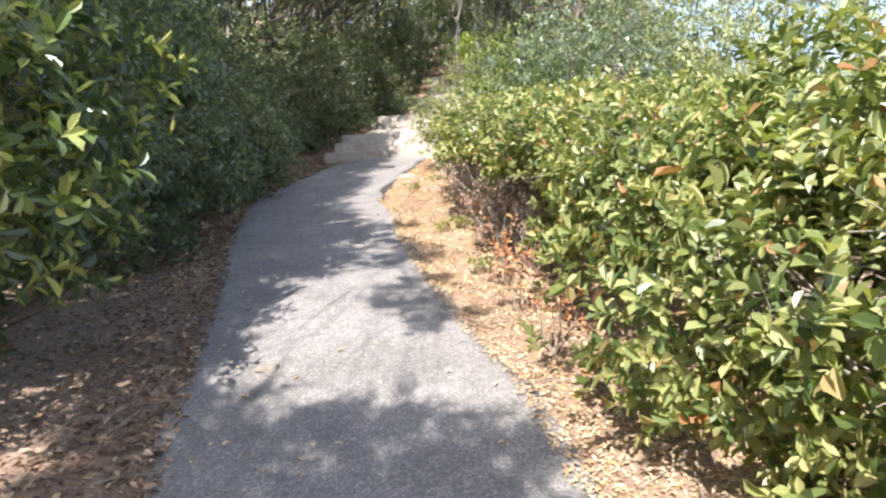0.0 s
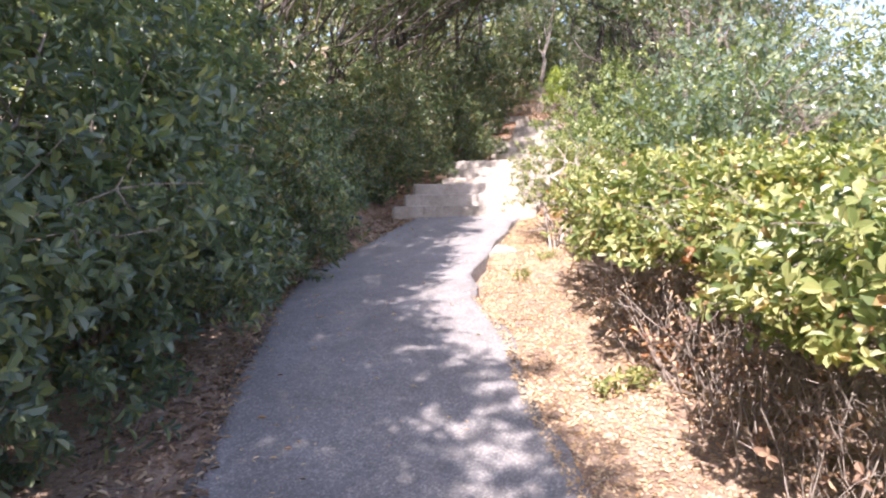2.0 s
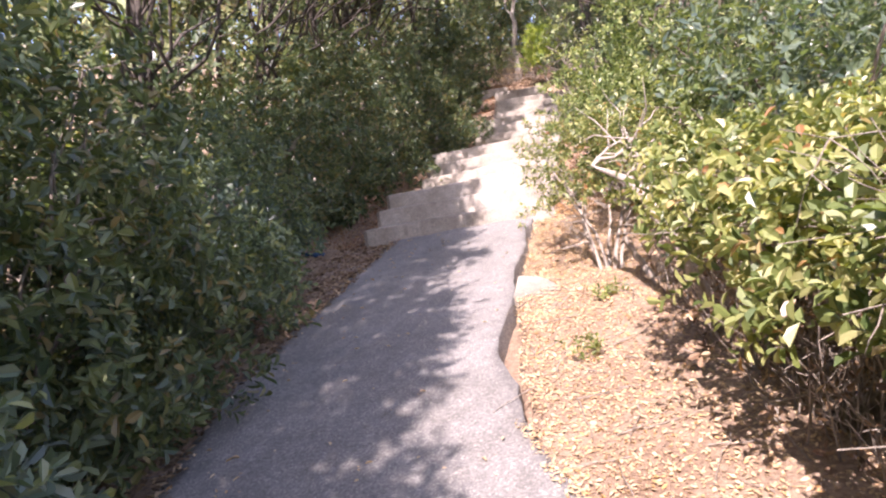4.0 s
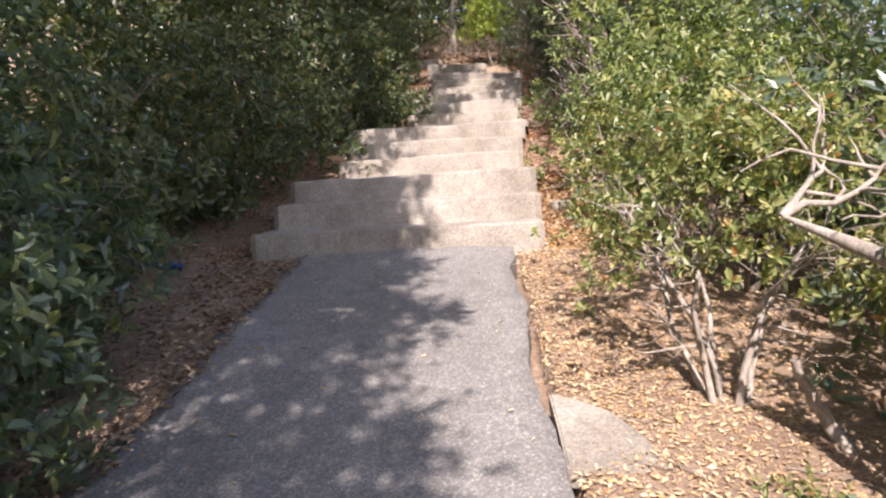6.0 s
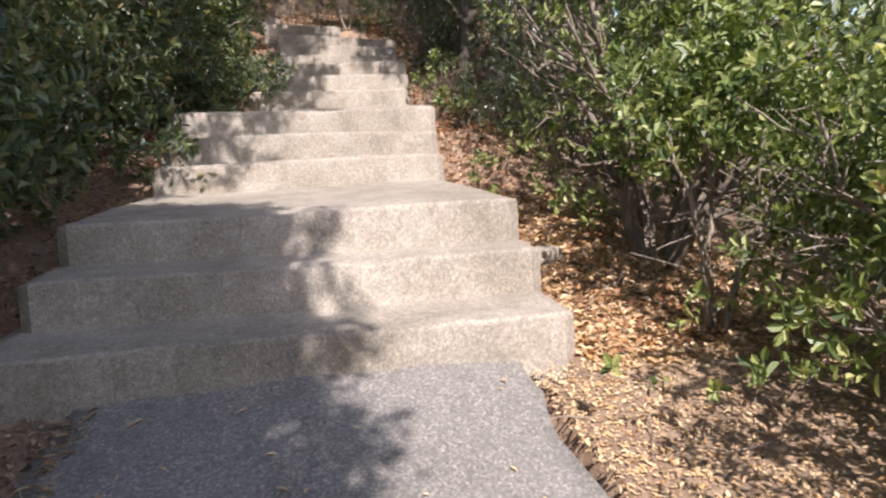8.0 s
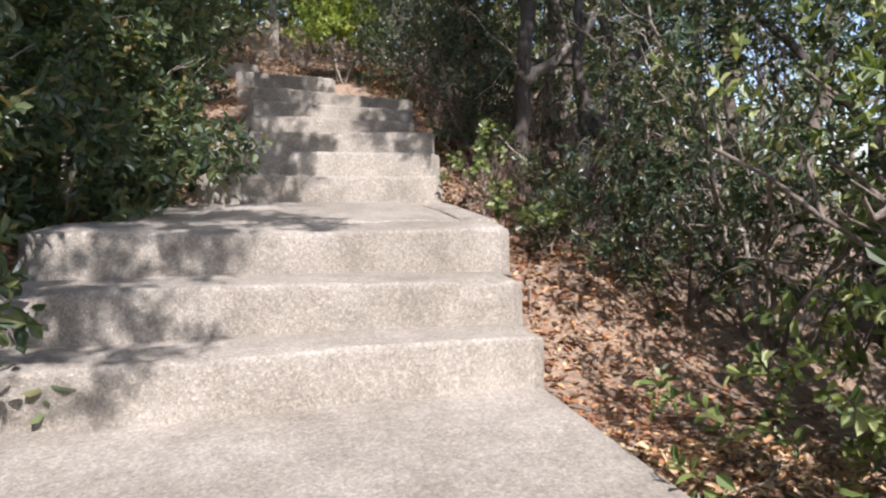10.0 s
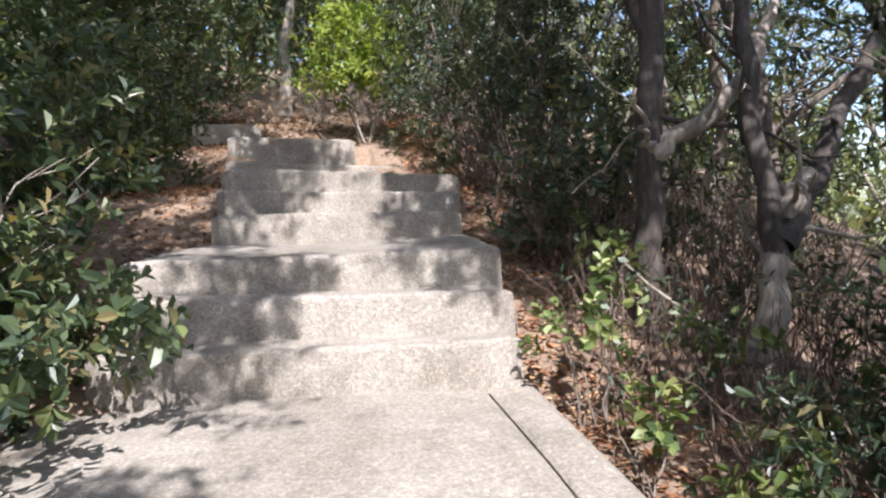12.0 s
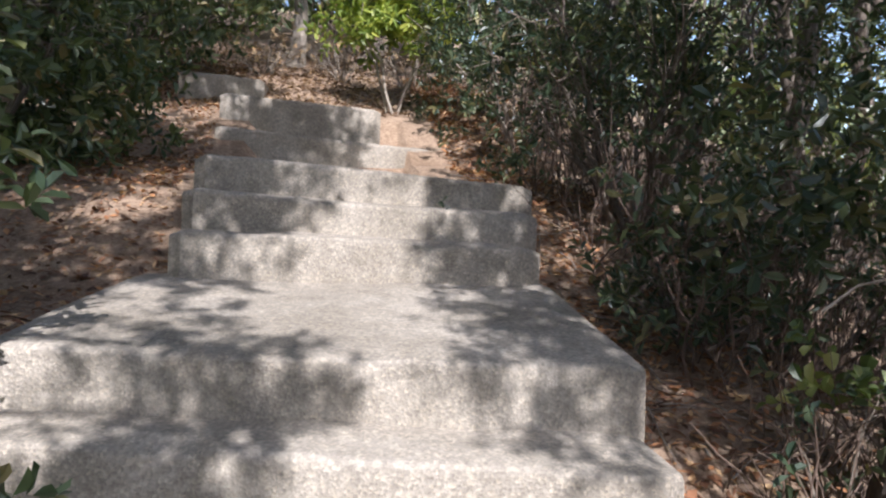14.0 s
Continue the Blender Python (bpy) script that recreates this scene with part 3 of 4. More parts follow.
overhang(-3.2, 1.6, [(-0.85, 3.0, 1.0, 3.0, 0.34), (-0.35, 3.3, 1.15, 3.2, 0.32), (-0.15, 3.9, 1.25, 3.1, 0.34), (-1.0, 4.3, 1.2, 3.0, 0.32), (0.2, 3.55, 1.2, 3.4, 0.22), (-0.62, 3.7, 1.2, 3.2, 0.36), (-0.55, 2.75, 0.9, 3.1, 0.34), (-1.1, 4.6, 1.3, 3.2, 0.4), (-0.85, 3.95, 1.2, 3.1, 0.36), (-0.7, 4.35, 1.25, 3.0, 0.26)], dense=7500, leaf=0.08)
overhang(-2.8, 4.4, [(-0.05, 5.1, 1.5, 3.1, 0.30), (0.25, 5.35, 1.7, 3.3, 0.24), (0.0, 6.6, 2.1, 3.2, 0.42), (0.4, 7.0, 2.3, 3.3, 0.3)], dense=6200)
overhang(-2.9, 4.9, [(-0.75, 6.3, 1.9, 3.0, 0.5), (-0.9, 7.1, 2.2, 3.1, 0.5), (-0.55, 7.6, 2.3, 3.0, 0.4), (-1.3, 6.8, 2.1, 3.2, 0.5), (-0.6, 5.9, 1.8, 3.1, 0.36), (-1.0, 5.6, 1.8, 3.2, 0.55), (0.05, 6.95, 2.3, 3.1, 0.3), (-1.7, 6.0, 2.0, 3.3, 0.7)], dense=11000, leaf=0.08)
overhang(-2.6, 6.6, [(-0.1, 8.5, 2.4, 3.0, 0.5), (0.45, 8.7, 2.6, 3.2, 0.32), (-0.8, 8.0, 2.4, 3.1, 0.7), (0.25, 8.45, 2.5, 3.1, 0.34), (0.1, 8.9, 2.8, 3.2, 0.42), (1.0, 6.8, 2.3, 3.1, 0.2), (-0.45, 9.7, 3.1, 3.1, 0.6)], dense=11000, leaf=0.08)
overhang(-2.9, 3.2, [(0.12, 4.85, 1.4, 3.0, 0.28), (0.18, 5.15, 1.6, 3.1, 0.24), (0.0, 5.42, 1.8, 3.0, 0.26), (0.0, 6.2, 1.9, 3.2, 0.28), (-0.05, 6.4, 2.1, 3.0, 0.3)], dense=5200, leaf=0.08)
overhang(3.3, 3.0, [(1.02, 5.30, 1.75, 3.1, 0.30), (1.12, 5.8, 1.82, 3.2, 0.30), (1.12, 6.3, 1.95, 3.0, 0.32), (1.2, 6.58, 2.1, 3.3, 0.30), (1.05, 6.75, 2.3, 3.1, 0.2), (1.9, 6.0, 1.6, 3.3, 0.7), (2.2, 7.4, 2.0, 3.2, 0.8), (2.4, 4.6, 1.3, 3.4, 0.6), (1.75, 4.6, 1.1, 3.0, 0.26), (1.55, 5.6, 1.5, 3.0, 0.3)], dense=11000, leaf=0.08)

# closed canopy added over the bank to deepen its shade
for k, y in enumerate(np.arange(0.7, 9.0, 1.55)):
    x = float(np.interp(y, BANK_Y, BANK_X))
    wob = (0.0, 0.25, -0.15, 0.1)[k % 4]
    h = 4.3 + 2 * wob
    tree("added_canopy_tree", "added evergreen tree whose canopy darkens the bank", x - 2.9, y, h, 0.09,
         [(2.0 + wob, 0.2, 3.35 + wob, 1.0), (0.6, -0.3, 3.8 - wob, 1.1)], 4800, 0.13, LEAF_MID, BARK_DARK, lean=(0.3, 0.1), limbs=5, group="canopy over the bank")
# canopy added to darken the grove side of the upper steps
for x, y, h in [(3.2, 1.2, 4.2), (3.0, 3.4, 4.4), (3.2, 5.6, 4.6), (3.3, 7.8, 4.6)]:
    tree("added_canopy_tree", "added evergreen tree whose canopy darkens the grove", x + 0.6, y, h, 0.08, [(-0.9, -0.5, 3.5, 0.85), (0.3, 0.1, 3.9, 1.1), (1.4, 0.4, 3.6, 1.0)], 4200, 0.10, LEAF_MID, BARK, limbs=5, group="canopy over the grove")

# one more added canopy, to darken the shrub by the upper steps
tree("added_canopy_tree", "added evergreen tree whose canopy darkens the grove", 2.9, 6.9, 4.2, 0.07, [(-0.7, -0.9, 3.1, 0.75), (-0.3, 0.3, 3.3, 0.9), (0.6, -0.4, 3.4, 0.9)], 4200, 0.10, LEAF_MID, BARK, limbs=5, group="canopy over the grove")

# unseen canopy added over the head of the stairs to cut sky light
for x, y, h in [(-1.9, 7.9, 5.6), (2.6, 8.6, 5.6), (-1.6, 9.9, 5.8), (2.7, 10.6, 5.8)]:
    s = 1 if x < 0 else -1
    tree("added_canopy_tree", "unseen tall tree added to cut the sky light on the steps", x, y, h, 0.09, [(s * 1.0, 0.1, 5.0, 1.0), (s * 2.3, 0.3, 5.3, 1.1), (-s * 0.3, -0.2, 4.9, 1.1)], 5200, 0.12, LEAF_GROVE, BARK_DARK, limbs=5, split=0.5, group="canopy over the head of the stairs")

# clipped hedge on the downhill side
HL = "sunlit yellow-green hedge shrub with bare brown stems"
for x, y, n in [(4.9, -11.7, 22000), (4.55, -10.2, 32000), (4.2, -8.7, 28000), (3.75, -7.2, 26000), (3.3, -5.8, 24000), (2.98, -4.5, 20000), (3.25, -3.1, 12000)]:
    shrub("hedge_shrub", HL, x, y, 1.25, 1.12, 1.3, int(n * (0.60 if y < -9.5 else 0.68)), leaf=0.074 if y < -9.5 else 0.068, ratio=0.54, mat=LEAF_HEDGE, low=-0.75 if y < -9.5 else -0.35 if y < -8 else -0.1, clear=0.03 if y < -9.5 else 0.28 if y < -8 else 0.52, p=3.2, lump=0.2 if y < -9.5 else 0.13, shell=0.5, stems=11 if y < -8 else 26, stem_r=0.014 if y < -8 else 0.011, bark=TWIG, group="hedge beside the path", twigs=3 if y < -8 else 8)
for x, y, n in [(7.2, -11.2, 8000), (6.8, -9.2, 8000), (6.3, -7.2, 8000), (5.8, -5.2, 8000), (5.3, -3.2, 8000)]:
    shrub("hedge_shrub", "broad pale green hedge shrub behind the front row", x, y, 1.45, 1.35, 1.75, n, leaf=0.10, mat=LEAF_HEDGE, low=-0.2, clear=0.2, p=3.0, lump=0.13, stems=6, group="hedge beside the path", fine=False)
for x, y, h in [(10.0, -12.5, 4.2), (9.8, -9.6, 3.9), (9.2, -6.8, 4.2), (8.6, -4.0, 4.3), (7.6, -1.3, 4.4), (6.6, 1.0, 4.4), (12.5, -3, 6.0), (13, -8.5, 5.6), (6.0, -0.6, 4.0)]:
    shrub("pale_bush", "tall pale olive-green bush with thin grey stems", x, y, 1.7, 1.7, h, 6000, leaf=0.135, ratio=0.34, mat=LEAF_FAR, low=-0.7, p=2.4, lump=0.2, stems=7, stem_r=0.03, bark=TWIG, fine=False, shell=0.4, group="bushes beyond the hedge")

for x, y, h in [(4.7, -0.9, 2.6), (4.2, 1.4, 3.2), (3.2, -1.9, 2.2), (3.5, -0.2, 2.8)]:
    shrub("dark_bush", "dark leafy bush behind the shrubs by the steps", x, y, 1.2, 1.3, h, 6000, leaf=0.11, mat=LEAF_DARK, low=-0.7, p=2.4, lump=0.2, stems=9, stem_r=0.03, bark=BARK, fine=False, shell=0.4, twigs=2, group="dark bushes by the steps")

# shrubs beside the first steps
shrub("bare_shrub", "half-bare pale-stemmed shrub standing in dry leaf litter", 1.50, -2.36, 0.58, 0.78, 1.32, 4600, leaf=0.045, ratio=0.5, mat=LEAF_HEDGE, low=-0.45, clear=0.28, stems=6, stem_r=0.015, bark=BARK_PALE, twigs=4, lump=0.18, lean=(0.08, 0.35))
shrub("leafy_shrub", "low leafy shrub trailing onto the litter", 2.2, -0.75, 0.85, 0.9, 1.75, 12000, leaf=0.055, ratio=0.5, mat=LEAF_SHRUB, low=-0.4, clear=0.12, shell=0.3, stems=9, lump=0.3, twigs=4)
shrub("leafy_shrub", "loose leafy spray over the shaded litter", 1.74, 0.15, 0.42, 0.34, 1.4, 2400, leaf=0.06, ratio=0.5, mat=LEAF_SHRUB, low=-0.9, clear=0.75, shell=0.25, stems=4, lump=0.3, twigs=3, bark=TWIG)
shrub("leafy_shrub", "bright-leaved shrub arching towards the steps on a brown trunk", 1.95, 0.95, 0.98, 0.98, 2.3, 11500, leaf=0.062, ratio=0.5, mat=LEAF_SHRUB, low=-0.9, clear=0.35, shell=0.25, stems=7, lump=0.3, stem_r=0.04, bark=BARK, lean=(0.35, 0.25), twigs=5)
shrub("leafy_shrub", "dark twiggy shrub behind the leaf litter", 2.4, 2.9, 0.95, 1.0, 2.3, 13000, leaf=0.05, mat=LEAF_GROVE, low=-0.6, clear=0.1, stems=10, lump=0.2, twigs=3)
shrub("leafy_shrub", "dark shrub crowding the upper steps", 1.98, 6.8, 0.78, 1.0, 2.4, 10500, leaf=0.055, mat=LEAF_GROVE, low=-0.7, clear=0.05, stems=14, lump=0.22, shell=0.3, stem_r=0.014, bark=BARK, twigs=5)
shrub("leafy_shrub", "dark shrub crowding the upper steps", 1.95, 8.8, 0.85, 1.0, 2.4, 14000, leaf=0.06, mat=LEAF_GROVE, low=-0.7, clear=0.05, stems=8, lump=0.18)
for x, y, r, h, n in [(1.75, 3.75, 0.3, 0.6, 46), (1.85, 4.35, 0.4, 0.7, 60), (2.35, 3.9, 0.4, 0.8, 60), (1.75, 5.0, 0.32, 0.75, 50), (2.25, 4.85, 0.4, 0.9, 64), (2.8, 4.4, 0.45, 0.9, 64),
                      (1.85, 5.7, 0.32, 1.0, 56), (2.4, 5.6, 0.4, 1.1, 64), (3.0, 5.3, 0.45, 1.0, 60), (1.8, 6.4, 0.3, 1.2, 50), (2.4, 6.4, 0.45, 1.4, 60), (1.85, 7.3, 0.35, 1.4, 50), (3.3, 6.2, 0.5, 1.2, 60), (3.4, 4.4, 0.5, 0.9, 56)]:
    thicket("brown twiggy thicket with few leaves beside the steps", x, y, r, h * 0.66, n, 200, LEAF_GROVE, BARK_RED, group="thicket beside the steps")
# dead wood and brown leaves under the hedge
for x, y in [(2.95, -7.7), (2.72, -7.0), (2.55, -6.3), (2.42, -5.6), (2.32, -5.0), (2.28, -4.35), (2.2, -3.7), (2.1, -3.1), (2.7, -5.2), (2.6, -4.2)]:
    thicket("tangle of dead twigs and brown leaves under the hedge", x, y, 0.34, 0.62, 54, 420, LITTER_BROWN, TWIG, group="dead wood under the hedge")
for x, y, h, n in [(1.40, 4.46, 0.66, 70), (1.33, 4.50, 0.48, 90), (1.36, 4.05, 0.30, 90), (1.50, 3.60, 0.30, 120), (1.85, 4.45, 0.4, 130), (2.2, 4.0, 0.45, 160), (1.75, 3.95, 0.28, 90), (1.66, 5.0, 0.55, 80)]:
    shrub("seedling", "small pale-leaved seedling growing through the litter", x, y, 0.14, 0.14, h, int(n * 0.9), leaf=0.058, ratio=0.68, mat=LEAF_SHRUB, low=-0.2, clear=h * 0.45, stems=3, stem_r=0.005, shell=0.2, per=7, category="seedling", group="seedlings beside the steps")

for x, y, r, h in [(2.05, 3.1, 0.45, 0.7), (2.6, 4.1, 0.6, 0.9), (2.3, 5.9, 0.55, 0.9), (3.2, 5.3, 0.7, 1.1), (3.0, 3.0, 0.6, 0.9), (1.75, 5.8, 0.35, 0.6)]:
    shrub("undergrowth_shrub", "low dark undergrowth shrub among the tree trunks", x, y, r, r, h, 1000, leaf=0.06, mat=LEAF_GROVE, low=-0.8, clear=0.03, p=2.4, lump=0.22, stems=8, stem_r=0.008, twigs=3, shell=0.3, bark=BARK, group="undergrowth beside the steps")
for x, y, h in [(4.6, 8.6, 2.6), (4.9, 2.6, 1.9)]:
    shrub("dark_bush", "dark leafy bush downhill among the grove", x, y, 1.1, 1.2, h, 6000, leaf=0.10, mat=LEAF_MID, low=-0.7, p=2.4, lump=0.2, stems=7, stem_r=0.03, bark=BARK, fine=False, shell=0.4, twigs=2, group="dark bushes by the steps")

for x, y, h in [(2.08, -6.58, 0.16), (2.2, -6.45, 0.12), (1.30, -4.05, 0.12), (1.45, -3.1, 0.1), (2.5, -7.9, 0.12)]:
    shrub("weed", "small green weed sprouting in the dry verge", x, y, 0.1, 0.1, h, 110, leaf=0.04, ratio=0.5, mat=LEAF_HEDGE, low=-0.3, clear=0.01, stems=3, stem_r=0.003, shell=0.2, per=6, category="weed", group="weeds on the verge")

for x, y, h in [(2.98, -9.35, 0.42), (2.80, -8.75, 0.5), (2.72, -8.2, 0.36), (2.35, -6.3, 0.3)]:
    shrub("dead_sprig", "dying sprig with rust-red leaves at the foot of the hedge", x, y, 0.16, 0.2, h, 90, leaf=0.055, ratio=0.45, mat=LITTER_RUST, low=-0.5, clear=0.05, stems=4, stem_r=0.006, shell=0.15, per=5, category="sprig", group="dying sprigs under the hedge")

# grove downhill of the upper steps
for x, y, h, ln, tr in [(3.3, 5.9, 4.6, (-0.5, 0.4), 0.06), (3.7, 4.4, 4.4, (0.5, -0.3), 0.07), (3.4, 7.6, 5.0, (-0.4, 0.2), 0.08), (4.8, 6.6, 5.0, (0.3, 0.3), 0.08), (4.9, 3.6, 4.6, (0.2, 0.5), 0.08)]:
    tree("grove_tree", "crooked grey-barked tree with a thin leafy crown", x, y, h, tr, [(ln[0], ln[1], h * 0.85, 0.95), (-0.4, 0.6, h * 0.68, 0.8), (0.9, -0.4, h * 0.6, 0.75), (0.3, 0.9, h * 0.45, 0.65), (0.6, 0.2, h * 0.33, 0.6)],
         2600, 0.075, LEAF_GROVE, BARK, lean=ln, limbs=10, split=0.2, group="grove beside the steps")
for x, y, h in [(5.9, 9.9, 4.4), (9.5, 1.0, 5.0), (4.2, 10.6, 4.6), (9.2, 7.4, 4.6), (7.6, 4.4, 3.4), (5.6, 5.8, 3.2), (6.6, 8.2, 4.2), (8.2, -0.5, 4.8)]:
    shrub("pale_bush", "tall pale olive-green bush downhill of the grove", x, y, 1.5, 1.5, h, 4200, leaf=0.12, ratio=0.34, mat=LEAF_FAR, low=-0.7, p=2.2, lump=0.25, stems=7, stem_r=0.03, bark=TWIG, fine=False, shell=0.3, group="bushes beyond the hedge")


def crooked_tree(label, x, y, runs, crowns, bark, pale):
    """A crooked tree: runs of limbs through given bends (points relative to the foot, radius at each end, coloured pale
    as sunlit or not), thin twigs along them, and sparse leafy clumps.
    """
    COUNT[0] += 1
    rng = np.random.default_rng(900 + COUNT[0])
    foot = new("grove_tree")
    z0 = float(ground_z(x, y)) - 0.05
    foot.location = (x, y, z0)
    tagged(foot, label, "tree", "grove beside the steps")
    for k, (bends, r0, r1, light) in enumerate(runs):
        b = np.array(bends, float)
        t = np.linspace(0, len(b) - 1, 6 * (len(b) - 1) + 1)
        p = np.stack([np.interp(t, np.arange(len(b)), b[:, c]) for c in range(3)], 1)
        for _ in range(2):
            p[1:-1] = (p[:-2] + 2 * p[1:-1] + p[2:]) / 4
        p[1:-1] += rng.normal(0, 0.012, (len(p) - 2, 3))
        r = np.linspace(r0, r1, len(p)) * (1 + 0.12 * rng.random(len(p)))
        r[-1] *= 0.05
        limbs = [(p, r)]
        for j in range(4, len(p) - 1, 3):
            limbs.append(limb(rng, p[j], p[j] + rng.normal(0, 0.28, 3) + [0, 0, 0.12], r[j] * 0.3, 0.003, 6, 0.14))
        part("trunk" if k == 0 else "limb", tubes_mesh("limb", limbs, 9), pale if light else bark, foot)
    sets = []
    for dx, dy, dz, rr, n in crowns:
        pts, out = crown_points(rng, n, np.array([rr, rr, rr * 0.7]), 2.0, 0.2, -0.9, 0.2)
        sets.append(sprigs(rng, pts + [dx, dy, dz], out, 8, 0.07, 0.45, 0.1, 0.2))
    part("crown", leaves_mesh("crown", *[np.concatenate(a) for a in zip(*sets)]), LEAF_GROVE, foot)


# runs marked True get pale bark, which paints sunlight onto those limbs
crooked_tree("crooked forked tree with its trunk bark coloured pale for sunlight", 2.12, 4.56,
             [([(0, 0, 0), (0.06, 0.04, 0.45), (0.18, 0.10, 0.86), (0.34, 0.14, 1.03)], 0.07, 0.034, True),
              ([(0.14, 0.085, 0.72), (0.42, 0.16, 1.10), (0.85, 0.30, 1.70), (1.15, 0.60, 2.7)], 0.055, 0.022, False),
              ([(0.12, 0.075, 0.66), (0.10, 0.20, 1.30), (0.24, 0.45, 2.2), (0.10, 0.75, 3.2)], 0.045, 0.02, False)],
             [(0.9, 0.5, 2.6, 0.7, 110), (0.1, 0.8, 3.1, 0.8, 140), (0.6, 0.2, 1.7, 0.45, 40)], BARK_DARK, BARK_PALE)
crooked_tree("dark-barked tree with a slanting bough coloured pale for sunlight and a broken twig", 1.86, 5.02,
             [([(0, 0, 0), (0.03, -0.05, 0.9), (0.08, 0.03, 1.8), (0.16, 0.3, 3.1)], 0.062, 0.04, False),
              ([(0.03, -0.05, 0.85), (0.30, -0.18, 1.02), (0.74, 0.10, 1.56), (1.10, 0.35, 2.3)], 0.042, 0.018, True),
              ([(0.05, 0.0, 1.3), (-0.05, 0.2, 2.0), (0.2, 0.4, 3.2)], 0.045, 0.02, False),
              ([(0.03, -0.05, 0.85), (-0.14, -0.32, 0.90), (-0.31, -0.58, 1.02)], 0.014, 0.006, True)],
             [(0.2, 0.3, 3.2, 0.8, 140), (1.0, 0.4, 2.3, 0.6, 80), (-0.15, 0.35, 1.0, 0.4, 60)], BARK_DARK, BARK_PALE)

# woods on the slopes all round
def far_woods():
    rng = np.random.default_rng(55)
    n = 60000
    a, r = rng.uniform(0, 6.283, n), 13 + 30 * rng.random(n) ** 1.3
    x, y = 2 + r * np.cos(a) * 0.95, -1 + r * np.sin(a) * 1.15
    keep = (np.abs(x - np.interp(y, EDGE_Y, (EDGE_L + EDGE_R) / 2)) > 4.5) | (y > 14)
    x, y = x[keep], y[keep]
    top = 4.2 + 1.6 * np.sin(x * 0.9 + 1) * np.sin(y * 0.8) + 0.9 * np.sin(2.3 * x) * np.sin(2.1 * y + 2)
    top = np.where((x > 6) & (y > 2), np.minimum(top, 2.2), top)
    z = ground_z(x, y) + top * rng.random(len(x)) ** 0.75
    p = np.stack([x, y, z], 1)
    ax = unit(rng.normal(0, 1, p.shape))
    nor = unit(rng.normal(0, 1, p.shape) + [0, 0, 0.6])
    ln = rng.uniform(0.25, 0.6, len(p))
    tagged(part("far_woods", leaves_mesh("far_woods", p, ax, nor, ln, ln * 0.5, fine=False), LEAF_FAR), "dense evergreen woods covering the slopes around", "woods", kind="stuff")


far_woods()


# crooked leaning tree beside the path
def leaning_tree():
    rng = np.random.default_rng(77)
    x, y = 2.12, -3.70
    foot = new("leaning_tree")
    z0 = float(ground_z(x, y)) - 0.04
    foot.location = (x, y, z0)
    tagged(foot, "crooked leaning tree with scaly grey bark and dead boughs", "tree")
    pts = np.array([(0, 0, 0), (-0.16, 0.05, 0.36), (-0.27, 0.10, 0.60), (-0.36, 0.24, 0.82), (-0.42, 0.42, 0.92), (-0.50, 0.62, 0.98), (-0.62, 0.82, 1.06)])
    part("trunk", tubes_mesh("trunk", [(pts, np.array([0.07, 0.055, 0.046, 0.036, 0.03, 0.022, 0.007]))], 10), BARK_PALE, foot)
    for k in range(6):
        i = rng.integers(3, 7)
        a = rng.uniform(-0.6, 2.8)
        tip = pts[i] + np.array([math.cos(a) * 0.34, math.sin(a) * 0.34, rng.uniform(-0.02, 0.2)])
        arm = limb(rng, pts[i], tip, 0.015, 0.004, 7, 0.16)
        arms = [arm] + [limb(rng, arm[0][j], arm[0][j] + rng.normal(0, 0.14, 3) + [0, 0, 0.1], 0.008, 0.002, 5, 0.12) for j in (2, 3, 4, 5, 6, 6)]
        part("bough", tubes_mesh("bough", arms, 6), BARK_PALE, foot, "dead grey bough")
    cp, out = crown_points(rng, 150, np.array([0.35, 0.4, 0.25]), 2.0, 0.2, -0.8, 0.2)
    part("crown", leaves_mesh("crown", *sprigs(rng, cp + [-0.1, 0.5, 0.95], out, 8, 0.06, 0.5, 0.08, 0.3)), LEAF_HEDGE, foot)


leaning_tree()


def stump(x, y, h, r, lean, label, name="stump", mat=None):
    rng = np.random.default_rng(int(abs(x * 100)))
    z0 = float(ground_z(x, y)) - 0.05
    foot = tubes_mesh(name, [limb(rng, (0, 0, 0), (lean[0], lean[1], h), r, r * 0.6, 9, 0.06)], 9)
    ob = part(name, foot, mat or BARK_PALE)
    ob.location = (x, y, z0)
    tagged(ob, label, "stump")


stump(2.14, -3.92, 0.42, 0.035, (0.05, 0.05), "pale weathered stump under the hedge")
stump(2.02, -3.55, 0.30, 0.03, (-0.08, 0.06), "pale weathered stump under the hedge")
stump(1.80, -2.75, 0.34, 0.03, (-0.16, 0.10), "pale weathered stump beside the path")
stump(2.12, -4.90, 0.38, 0.075, (0.62, 0.12), "dark curved trunk lying low under the hedge", "low_trunk", BARK)

# head of the stairs
tree("young_tree", "slender pale-barked tree at the head of the stairs", 0.05, 11.5, 4.4, 0.092, [(0.4, 0.4, 3.9, 1.0), (-0.5, 0.2, 3.4, 0.8)], 4000, 0.07, LEAF_MID, BARK_PALE, lean=(0.5, 0.3))
shrub("sapling", "bright yellow-green sapling lit by the sun", 0.98, 9.45, 0.55, 0.5, 1.5, 2800, leaf=0.10, ratio=0.36, mat=LEAF_BRIGHT, low=-0.6, clear=0.42, stems=3, stem_r=0.018, bark=BARK_PALE, shell=0.2, category="sapling", lean=(-0.05, 0.1))
